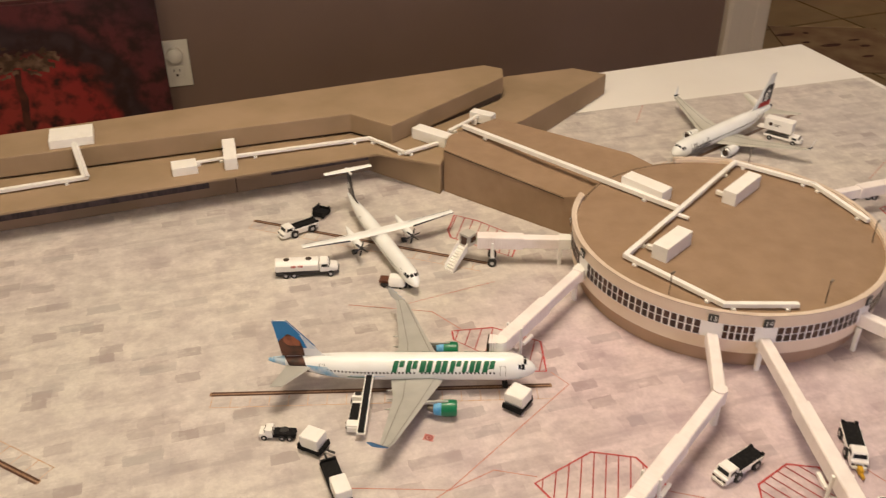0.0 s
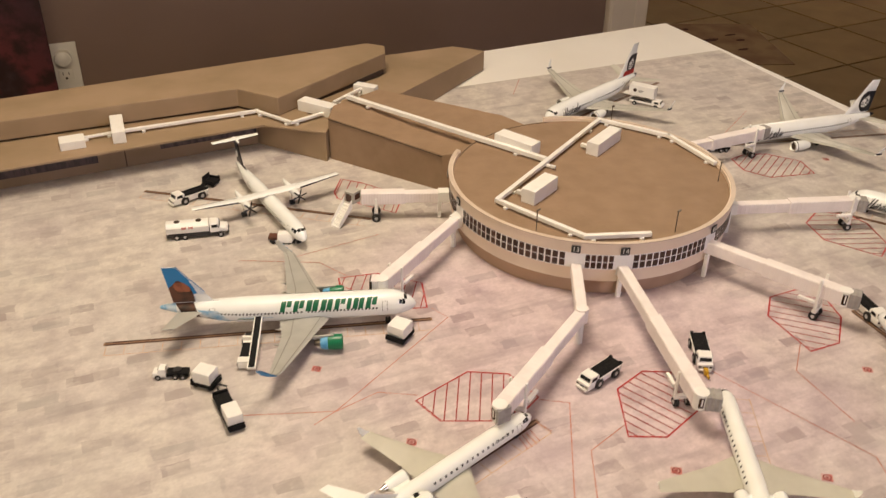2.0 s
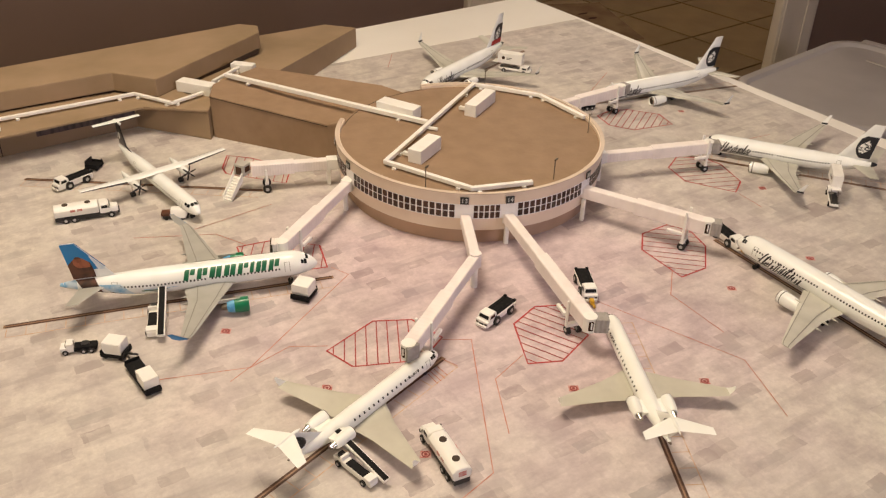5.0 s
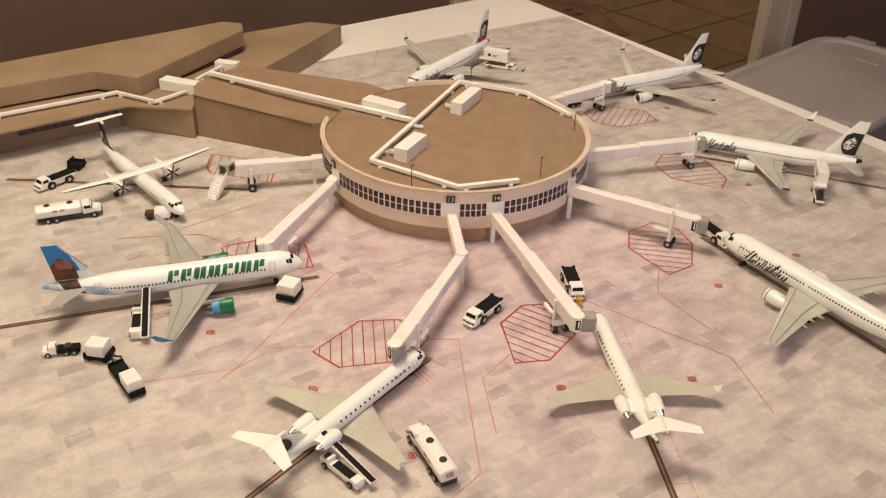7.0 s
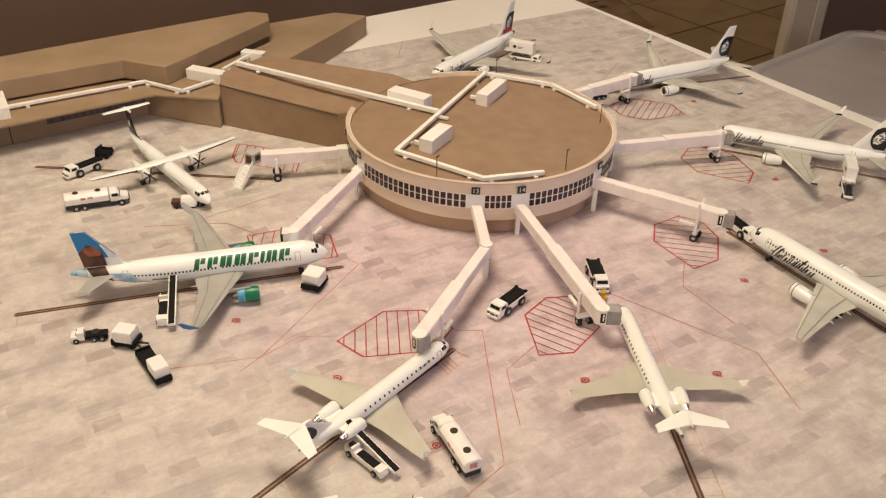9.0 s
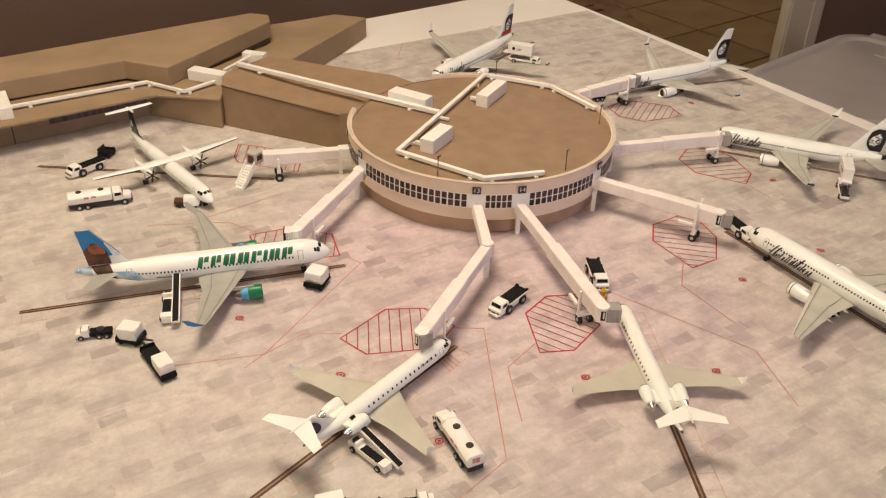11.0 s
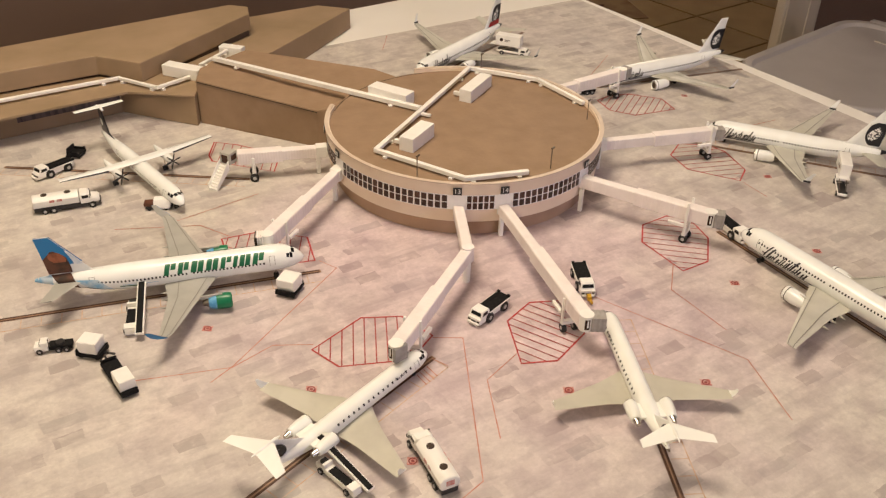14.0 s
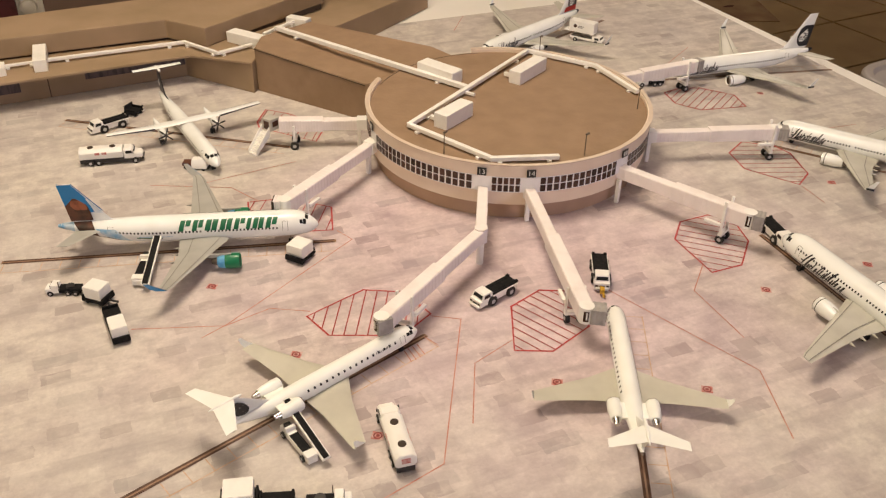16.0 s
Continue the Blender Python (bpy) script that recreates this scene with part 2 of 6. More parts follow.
M_CEIL = material("ceiling_paint", (0.72, 0.68, 0.62), 0.8, second=(0.68, 0.64, 0.58), scale=4)
M_TILE = material("floor_tile", (0.275, 0.195, 0.100), 0.3, second=(0.195, 0.135, 0.068), scale=7, mix=(0.35, 0.68), vary=0.12, bump=0.06, bump_scale=60, detail=6)
M_GROUT = material("grout", (0.085, 0.060, 0.034), 0.8, second=(0.115, 0.082, 0.047), scale=30)
M_PLATE = material("outlet_plastic", (0.72, 0.68, 0.60), 0.35)
M_CANOPY = material("folded_grey_canopy", (0.37, 0.35, 0.33), 0.7, second=(0.30, 0.28, 0.265), scale=200)
M_SIGN = material("black_sign", (0.02, 0.02, 0.02), 0.4)
M_SIGNTEXT = material("white_sign_print", (0.75, 0.75, 0.72), 0.5)


def tote_material(name, colour, through, rough):
    m = material(name, colour, rough, second=tuple(c * 0.9 for c in colour), scale=9, mix=(0.35, 0.7), bump=0.05, bump_scale=40)
    b = m.node_tree.nodes["Principled BSDF"]
    b.inputs["Transmission Weight"].default_value = through
    b.inputs["IOR"].default_value = 1.3
    return m


M_TOTE = tote_material("milky_plastic", (0.52, 0.49, 0.47), 0.45, 0.34)
M_LID = tote_material("milky_lid_plastic", (0.70, 0.66, 0.64), 0.20, 0.38)


def painting_material():
    """A dark canvas with a red, glowing-coloured round vault of foliage, painted."""
    m = bpy.data.materials.new("painted_canvas")
    m.use_nodes = True
    nt = m.node_tree
    n, link = nt.nodes, nt.links.new
    b = n["Principled BSDF"]
    b.inputs["Roughness"].default_value = 0.6
    co = n.new("ShaderNodeTexCoord")
    mp = n.new("ShaderNodeMapping")
    mp.inputs["Scale"].default_value = (1, 0, 1)
    link(co.outputs["Object"], mp.inputs["Vector"])
    d = n.new("ShaderNodeVectorMath")
    d.operation = "DISTANCE"
    d.inputs[1].default_value = (0.04, 0, -0.02)
    link(mp.outputs[0], d.inputs[0])
    t = n.new("ShaderNodeTexNoise")
    t.inputs["Scale"].default_value, t.inputs["Detail"].default_value = 11, 6
    link(co.outputs["Object"], t.inputs["Vector"])
    k = n.new("ShaderNodeMath")
    k.operation = "MULTIPLY_ADD"
    k.inputs[1].default_value, k.inputs[2].default_value = 0.12, -0.06
    link(t.outputs["Fac"], k.inputs[0])
    a = n.new("ShaderNodeMath")
    link(d.outputs["Value"], a.inputs[0])
    link(k.outputs[0], a.inputs[1])
    r = n.new("ShaderNodeValToRGB")
    e = r.color_ramp.elements
    e[0].position, e[0].color = 0.0, (0.36, 0.048, 0.036, 1)
    e[1].position, e[1].color = 0.17, (0.33, 0.026, 0.024, 1)
    for p, c in ((0.188, (0.20, 0.022, 0.018, 1)), (0.205, (0.036, 0.015, 0.017, 1)), (0.235, (0.050, 0.026, 0.030, 1)), (0.258, (0.032, 0.013, 0.016, 1)), (0.285, (0.130, 0.024, 0.028, 1)), (0.35, (0.085, 0.020, 0.025, 1)), (0.45, (0.030, 0.012, 0.015, 1))):
        x = e.new(p)
        x.color = c
    link(a.outputs[0], r.inputs["Fac"])
    t2 = n.new("ShaderNodeTexNoise")
    t2.inputs["Scale"].default_value, t2.inputs["Detail"].default_value = 34, 6
    link(co.outputs["Object"], t2.inputs["Vector"])
    mr = n.new("ShaderNodeMapRange")
    mr.inputs["From Min"].default_value, mr.inputs["From Max"].default_value = 0.44, 0.66
    link(t2.outputs["Fac"], mr.inputs["Value"])
    x = n.new("ShaderNodeMix")
    x.data_type = "RGBA"
    x.inputs["B"].default_value = (0.03, 0.008, 0.006, 1)
    link(mr.outputs[0], x.inputs["Factor"])
    link(r.outputs["Color"], x.inputs["A"])
    link(x.outputs["Result"], b.inputs["Base Color"])
    return m


M_PAINTING = painting_material()


# ---------------- mesh helpers ----------------
def fresh():
    return bmesh.new()


def add_box(bm, c, size, turn=0.0, bevel=0.0, tilt=0.0):
    """A box round c, turned about z by turn degrees and tilted about its own y by tilt degrees."""
    m = Matrix.Translation(c) @ pose(0, 0, 0, 0, 0, turn) @ pose(0, 0, 0, 0, tilt, 0) @ Matrix.Diagonal((*size, 1))
    got = bmesh.ops.create_cube(bm, size=1.0, matrix=m)
    if bevel:
        edges = list({e for v in got["verts"] for e in v.link_edges})
        bmesh.ops.bevel(bm, geom=edges, offset=bevel, segments=2, affect="EDGES", profile=0.6)
    return bm


def add_cyl(bm, a, b, r, r2=None, seg=16):
    """A closed cylinder or cone from a to b."""
    a, b = Vector(a), Vector(b)
    way = b - a
    m = Matrix.Translation((a + b) / 2) @ way.to_track_quat("Z", "Y").to_matrix().to_4x4()
    bmesh.ops.create_cone(bm, cap_ends=True, segments=seg, radius1=r, radius2=r if r2 is None else r2, depth=way.length, matrix=m)
    return bm


def add_loft(bm, rings, cap=True, closed=True):
    vs = [[bm.verts.new(p) for p in ring] for ring in rings]
    k = len(vs[0])
    for a, b in zip(vs, vs[1:]):
        for i in range(k if closed else k - 1):
            j = (i + 1) % k
            try:
                bm.faces.new((a[i], a[j], b[j], b[i]))
            except ValueError:
                pass
    if cap:
        bm.faces.new(vs[0][::-1])
        bm.faces.new(vs[-1])
    bmesh.ops.recalc_face_normals(bm, faces=bm.faces[:])
    return bm


def add_prism(bm, pts, z0, tops, bevel=0.0):
    """An upright prism over the corners pts, from z0 to one height or one height a corner."""
    tops = [tops] * len(pts) if isinstance(tops, (int, float)) else tops
    low = [bm.verts.new((x, y, z0)) for x, y in pts]
    top = [bm.verts.new((x, y, z)) for (x, y), z in zip(pts, tops)]
    n = len(pts)
    faces = [bm.faces.new(low[::-1]), bm.faces.new(top)]
    faces += [bm.faces.new((low[i], low[(i + 1) % n], top[(i + 1) % n], top[i])) for i in range(n)]
    bmesh.ops.recalc_face_normals(bm, faces=faces)
    if bevel:
        edges = list({e for f in faces for e in f.edges})
        bmesh.ops.bevel(bm, geom=edges, offset=bevel, segments=2, affect="EDGES", profile=0.6)
    return bm


def add_strip(bm, pts, width, z, thick=0.0):
    """A flat band along a line of points."""
    for (x0, y0), (x1, y1) in zip(pts, pts[1:]):
        d = Vector((x1 - x0, y1 - y0))
        if d.length < 1e-6:
            continue
        d.normalize()
        n = Vector((-d.y, d.x)) * width / 2
        e = d * width / 2
        q = [(x0 - e.x + n.x, y0 - e.y + n.y), (x0 - e.x - n.x, y0 - e.y - n.y), (x1 + e.x - n.x, y1 + e.y - n.y), (x1 + e.x + n.x, y1 + e.y + n.y)]
        bm.faces.new([bm.verts.new((a, b, z)) for a, b in q])
        z += 0.000008
    return bm


def mesh_of(name, bm, mat, smooth=False):
    me = bpy.data.meshes.new(name)
    bmesh.ops.recalc_face_normals(bm, faces=bm.faces[:])
    bm.to_mesh(me)
    bm.free()
    me.materials.append(mat)
    if smooth:
        for p in me.polygons:
            p.use_smooth = True
        me.set_sharp_from_angle(angle=radians(40))
    return me


def part(name, bm, mat, parent, label="", smooth=False):
    ob = new(name, mesh_of(name, bm, mat, smooth))
    ob.parent = parent
    if label:
        tagged(ob, label)
    return ob


def piece(name, mesh, parent, m):
    ob = new(name, mesh)
    ob.parent = parent
    ob.matrix_local = m
    return ob


def thing(name, label, category, at=(0, 0, 0), heading=0.0, group="", kind=""):
    ob = new(name)
    ob.empty_display_size = 0.01
    ob.matrix_world = pose(*at, 0, 0, heading)
    return tagged(ob, label, category, group, kind)


def solid(name, bm, mat, label, category="", kind="", group="", smooth=False):
    ob = new(name, mesh_of(name, bm, mat, smooth))
    return tagged(ob, label, category, group, kind)


def lettering(name, text, size, mat, parent, m):
    cu = bpy.data.curves.new(name, "FONT")
    cu.body, cu.size, cu.align_x, cu.align_y, cu.extrude = text, size, "CENTER", "CENTER", 0.00005
    tmp = bpy.data.objects.new(name, cu)
    scene.collection.objects.link(tmp)
    me = bpy.data.meshes.new_from_object(tmp.evaluated_get(bpy.context.evaluated_depsgraph_get()))
    bpy.data.objects.remove(tmp)
    me.materials.clear()
    me.materials.append(mat)
    ob = new(name, me)
    ob.parent = parent
    ob.matrix_local = m
    return ob


# ---------------- room ----------------
FLOOR, CEIL, WALL_Y = -0.72, 1.72, 1.60
floor = solid("floor", add_box(fresh(), (0.6, 0.7, FLOOR - 0.06), (7.2, 7.4, 0.10)), M_GROUT, "brown ceramic tile floor with dark grout joints", "floor", "structure")
solid("ceiling", add_box(fresh(), (0.6, 0.7, CEIL + 0.05), (7.2, 7.4, 0.10)), M_CEIL, "plain off-white painted ceiling of the room", "ceiling", "structure")
H_ = CEIL - FLOOR


def wall(name, x0, x1, y0, y1, label):
    return solid(name, add_box(fresh(), ((x0 + x1) / 2, (y0 + y1) / 2, (FLOOR + CEIL) / 2), (x1 - x0, y1 - y0, H_), bevel=0.004), M_WALL, label, "wall", "structure")


wall("wall_back", -2.9, 1.055, WALL_Y, WALL_Y + 0.12, "dark brown painted dining room wall with an outlet")
wall("wall_side", 1.854, 4.1, 0.958, 1.07, "dark brown painted wall beside the cased opening")
wall("wall_left", -3.0, -2.9, -2.9, 4.4, "dark brown painted room wall")
wall("wall_front", -2.9, 4.1, -2.95, -2.85, "dark brown painted room wall behind the table")
wall("wall_right", 4.1, 4.2, -2.9, 4.4, "dark brown painted room wall")
wall("wall_hall", -2.9, 4.1, 4.3, 4.4, "dark brown painted wall at the end of the tiled hall")


def casing(name, x0, x1, y0, y1):
    bm = fresh()
    add_box(bm, ((x0 + x1) / 2, (y0 + y1) / 2, (FLOOR + CEIL) / 2), (x1 - x0, y1 - y0, H_ - 0.004), bevel=0.006)
    for f in (0.2, 0.8):
        add_box(bm, (x0 + (x1 - x0) * f, y0 - 0.0004, (FLOOR + CEIL) / 2), ((x1 - x0) * 0.26, 0.004, H_ - 0.3), bevel=0.0018)
    return solid(name, bm, M_TRIM, "cream painted door casing with shallow mouldings at the opening", "trim", "structure")


casing("trim_1", 1.056, 1.19, WALL_Y - 0.02, WALL_Y + 0.14)
casing("trim_2", 1.695, 1.853, 0.95, 0.980)
bm = add_box(fresh(), (-0.92, WALL_Y - 0.008, FLOOR + 0.05), (3.9, 0.015, 0.10), bevel=0.004)
solid("baseboard", bm, M_TRIM, "cream painted baseboard along the brown wall", "baseboard", "structure")

# wall outlet
M_SLOT = material("outlet_slot", (0.20, 0.17, 0.14), 0.6)
outlet = thing("wall_outlet", "cream plastic duplex wall outlet with a round plug cover", "outlet", (-0.435, WALL_Y, -0.332))
part("cover_plate", add_box(fresh(), (0, -0.003, 0), (0.068, 0.006, 0.114), bevel=0.002), M_PLATE, outlet)
bm = fresh()
add_box(bm, (0, -0.0065, -0.020), (0.033, 0.004, 0.028), bevel=0.0015)
part("socket_face", bm, M_PLATE, outlet)
for sx in (-0.0065, 0.0065):
    part("slot", add_box(fresh(), (sx, -0.0082, -0.016), (0.0022, 0.002, 0.007)), M_SLOT, outlet)
part("ground_hole", add_cyl(fresh(), (0, -0.0075, -0.027), (0, -0.0095, -0.027), 0.003, seg=12), M_SEAM, outlet)
bm = fresh()
add_cyl(bm, (0, -0.006, 0.022), (0, -0.018, 0.022), 0.020, 0.018, seg=28)
add_cyl(bm, (0, -0.017, 0.022), (0, -0.021, 0.022), 0.017, 0.011, seg=28)
part("plug_cover", bm, M_PLATE, outlet, "round cream child-safety plug cover", smooth=True)

# painting that leans at the wall
pic = thing("painting", "unframed canvas with a dark red tree scene leaning at the wall", "painting", (-0.81, WALL_Y - 0.03, -0.435))
part("canvas", add_box(fresh(), (0, 0, 0), (0.705, 0.03, 0.57), bevel=0.003), M_PAINTING, pic)
bm = fresh()
add_loft(bm, [[(x + 0.015, -0.0165, z), (x + w, -0.0165, z), (x + w, -0.0155, z), (x + 0.015, -0.0155, z)]
              for x, w, z in ((-0.010, 0.046, -0.27), (0.000, 0.040, -0.12), (0.006, 0.035, -0.04), (0.004, 0.031, 0.02), (0.010, 0.033, 0.07), (0.008, 0.028, 0.10), (0.012, 0.030, 0.14))])
part("painted_trunk", bm, material("painted_bark", (0.055, 0.014, 0.010), 0.6, second=(0.11, 0.03, 0.018), scale=30), pic, "painted dark tree trunk")
bm = fresh()
rnd = random.Random(4)
for i in range(150):
    a, r = rnd.uniform(0, 6.28), rnd.uniform(0.0, 0.10)
    x, z = 0.015 + r * math.cos(a) * 1.1, 0.155 + r * math.sin(a) * 0.36
    add_box(bm, (x, -0.0157 - 0.000012 * i, z), (rnd.uniform(0.006, 0.022), 0.0008, rnd.uniform(0.004, 0.013)), tilt=rnd.uniform(-40, 40))
part("painted_crown", bm, material("painted_leaf", (0.07, 0.035, 0.018), 0.6, second=(0.24, 0.135, 0.085), scale=45, mix=(0.44, 0.66)), pic, "painted pale and olive tree crown")

# ---------------- table, board and printed apron ----------------
TURN_T = 3.6


def turned(x, y, cx=0.43, cy=0.487, a=TURN_T):
    c, s = math.cos(radians(a)), math.sin(radians(a))
    return cx + c * x - s * y, cy + s * x + c * y


table = thing("table", "large white table carrying the model airport", "table")
corners = [turned(*p) for p in ((0, 0), (-1.45, 0), (-1.45, -1.30))] + [turned(0, -1.30, a=1.85)]
part("tabletop", add_prism(fresh(), corners, -0.030, -0.0008, bevel=0.0015), M_BOARD, table, "white board tabletop")
for p in ((-0.08, -0.08), (-1.37, -0.08), (-1.37, -1.22), (-0.13, -1.22)):
    x, y = turned(*p)
    part("leg", add_box(fresh(), (x, y, (FLOOR - 0.031 - 0.01) / 2), (0.045, 0.045, -FLOOR - 0.021), TURN_T, bevel=0.003), M_BOARD, table)
mat_sheet = thing("apron_mat", "printed paper mat of grey concrete apron slabs with painted stand markings", "mat")
part("sheet", add_box(fresh(), (-0.2675, -0.215, -0.0004), (1.385, 1.134, 0.0008)), M_APRON, mat_sheet)

ZP = 0.00025


def hatch(pts, angle, step, width=0.00108, label="red hatched no-parking zone printed on the apron"):
    """A printed outline filled with parallel bars."""
    cx, cy = sum(p[0] for p in pts) / len(pts), sum(p[1] for p in pts) / len(pts)
    bm = fresh()
    rows = []
    for x, y in pts:
        u = Vector((cx - x, cy - y)).normalized() * width * 0.7
        rows.append((bm.verts.new((x - u.x, y - u.y, ZP)), bm.verts.new((x + u.x, y + u.y, ZP))))
    for a, b in zip(rows, rows[1:] + rows[:1]):
        bm.faces.new((a[0], b[0], b[1], a[1]))
    zone = part("hatched_zone", bm, M_PRINT_RED, mat_sheet, label)
    d = Vector((math.cos(radians(angle)), math.sin(radians(angle))))
    n = Vector((-d.y, d.x))
    vals = [n.x * x + n.y * y for x, y in pts]
    k = min(vals) + step * 0.6
    while k < max(vals):
        cut = []
        for (x0, y0), (x1, y1) in zip(pts, pts[1:] + pts[:1]):
            a, b = n.x * x0 + n.y * y0 - k, n.x * x1 + n.y * y1 - k
            if (a < 0) != (b < 0):
                f = a / (a - b)
                cut.append((x0 + f * (x1 - x0), y0 + f * (y1 - y0)))
        if len(cut) >= 2:
            cut.sort(key=lambda p: d.x * p[0] + d.y * p[1])
            part("stripe", add_strip(fresh(), [cut[0], cut[-1]], width * 0.80, ZP + 0.00004), M_PRINT_STRIPE, zone)
        k += step


hatch([(-0.234, -0.174), (-0.189, -0.159), (-0.163, -0.172), (-0.155, -0.202), (-0.181, -0.217), (-0.226, -0.199)], -116.5, 0.0078)
hatch([(-0.100, -0.215), (-0.073, -0.205), (-0.051, -0.215), (-0.061, -0.254), (-0.096, -0.268), (-0.119, -0.258)], -64, 0.0072)
hatch([(0.076, -0.164), (0.108, -0.163), (0.116, -0.183), (0.109, -0.207), (0.083, -0.232), (0.056, -0.232), (0.057, -0.184)], -42, 0.0078)
hatch([(0.190, -0.079), (0.215, -0.065), (0.238, -0.082), (0.242, -0.100), (0.230, -0.137), (0.209, -0.150), (0.183, -0.109)], -20, 0.0085)
hatch([(0.213, 0.058), (0.235, 0.062), (0.255, 0.055), (0.278, 0.027), (0.271, -0.001), (0.223, 0.008), (0.208, 0.031)], -146, 0.0072)
hatch([(-0.238, -0.009), (-0.206, -0.014), (-0.177, -0.041), (-0.186, -0.075), (-0.203, -0.070), (-0.240, -0.020)], 60, 0.0085)
hatch([(-0.197, 0.138), (-0.183, 0.163), (-0.165, 0.146), (-0.138, 0.107), (-0.156, 0.078), (-0.198, 0.125)], 60, 0.0085)


PRINT_Z = 0.00006


def line(pts, width, mat, name="painted_line", label=""):
    global PRINT_Z
    PRINT_Z += 0.00003
    part(name, add_strip(fresh(), pts, width, PRINT_Z), mat, mat_sheet, label)


LINE = "thin red stand line printed on the apron"
line([(-0.304, -0.171), (-0.286, -0.163), (-0.176, -0.093), (-0.183, -0.077)], 0.00075, M_PRINT_FINE, label=LINE)
line([(-0.345, -0.145), (-0.287, -0.164), (-0.255, -0.156), (-0.231, -0.169)], 0.00075, M_PRINT_FINE, label=LINE)
line([(-0.156, -0.204), (-0.138, -0.215), (-0.199, -0.331), (-0.250, -0.345)], 0.00075, M_PRINT_FINE, label=LINE)
line([(-0.171, -0.308), (-0.148, -0.260), (-0.116, -0.248)], 0.00075, M_PRINT_FINE, label=LINE)
line([(-0.028, -0.220), (0.017, -0.333), (-0.004, -0.388)], 0.00075, M_PRINT_FINE, label=LINE)
line([(0.056, -0.221), (0.030, -0.246), (0.029, -0.302)], 0.00075, M_PRINT_FINE, label=LINE)
line([(-0.308, 0.048), (-0.246, 0.020), (-0.230, -0.010)], 0.00075, M_PRINT_FINE, label=LINE)
line([(-0.263, 0.036), (-0.184, 0.046)], 0.00075, M_PRINT_FINE, label=LINE)
line([(0.279, -0.067), (0.345, -0.074)], 0.00075, M_PRINT_FINE, label=LINE)
line([(0.244, 0.112), (0.315, 0.159)], 0.00075, M_PRINT_FINE, label=LINE)
line([(0.081, 0.306), (0.111, 0.349)], 0.00075, M_PRINT_FINE, label=LINE)
line([(0.209, -0.154), (0.207, -0.183)], 0.00075, M_PRINT_FINE, label=LINE)


def lead_in(a, b, ladder=1):
    """A dark brown guide line of two strands, with a faint ladder line beside it."""
    a, b = Vector(a), Vector(b)
    d = (b - a).normalized()
    n = Vector((-d.y, d.x))
    bm = fresh()
    part("guide_band", add_strip(fresh(), [tuple(a), tuple(b)], 0.0040, ZP - 0.00008), M_TRACKBED, mat_sheet, "tan band under the guide line")
    for o in (-0.0014, 0.0014):
        add_strip(bm, [tuple(a + n * o), tuple(b + n * o)], 0.0016, ZP - 0.00004)
    part("lead_in_line", bm, M_TRACK, mat_sheet, "dark brown double guide line printed on the apron")
    bm = fresh()
    o = n * 0.0138 * ladder
    add_strip(bm, [tuple(a + o), tuple(b + o)], 0.0008, ZP - 0.0001)
    k, far = 0.0004, (b - a).length
    while k < far:
        p = a + d * k
        add_strip(bm, [tuple(p + n * 0.003 * ladder), tuple(p + o)], 0.0007, ZP - 0.0001)
        k += 0.0135
    part("ladder_marking", bm, M_PRINT_TAN, mat_sheet, "faint tan ladder marking printed beside the guide line")


lead_in((-0.422, -0.031), (-0.190, -0.090), -1)
lead_in((-0.168, -0.223), (-0.470, -0.327), 1)
lead_in((-0.034, -0.252), (-0.165, -0.506), 1)
lead_in((0.1240, -0.205), (0.1170, -0.480), 1)
lead_in((0.225, -0.065), (0.368, -0.255), 1)
lead_in((0.225, 0.089), (0.424, 0.046), 1)
lead_in((0.060, 0.190), (0.27, 0.275), 1)
lead_in((-0.365, 0.206), (-0.182, 0.076), -1)
lead_in((-0.5345, -0.0830), (-0.5770, -0.0410), -1)


def hydrant(x, y, r=0.0030):
    bm = add_box(fresh(), (x, y, ZP - 0.00008), (r * 2.3, r * 2.0, 0.0001), -32)
    mark = part("hydrant_mark", bm, M_PRINT_PINK, mat_sheet, "red target mark printed on the apron")
    for q0, q1 in ((0.62, 0.92), (0.0, 0.36)):
        bm = fresh()
        turn = [i * math.tau / 20 for i in range(20)]
        outer = [bm.verts.new((x + r * q1 * math.cos(a), y + r * q1 * math.sin(a), ZP + 0.00005)) for a in turn]
        if q0:
            inner = [bm.verts.new((x + r * q0 * math.cos(a), y + r * q0 * math.sin(a), ZP + 0.00005)) for a in turn]
            for i in range(20):
                bm.faces.new((outer[i], outer[(i + 1) % 20], inner[(i + 1) % 20], inner[i]))
        else:
            bm.faces.new(outer)
        part("target_ring", bm, M_PRINT_DARK, mark)


for a, b in (((-0.168, -0.224), (-0.163, -0.235)), ((-0.1755, -0.229), (-0.1745, -0.240)), ((-0.179, -0.230), (-0.178, -0.242)), ((-0.1825, -0.231), (-0.1815, -0.243)), ((-0.1855, -0.233), (-0.1850, -0.244))):
    line([a, b], 0.0007, M_PRINT_FINE, "tick_mark")

for p in ((-0.287, -0.116), (-0.251, -0.210), (-0.108, -0.295), (-0.025, -0.335), (0.079, -0.264), (0.172, -0.266), (0.238, -0.157), (-0.226, -0.297), (0.307, 0.021)):
    hydrant(*p)

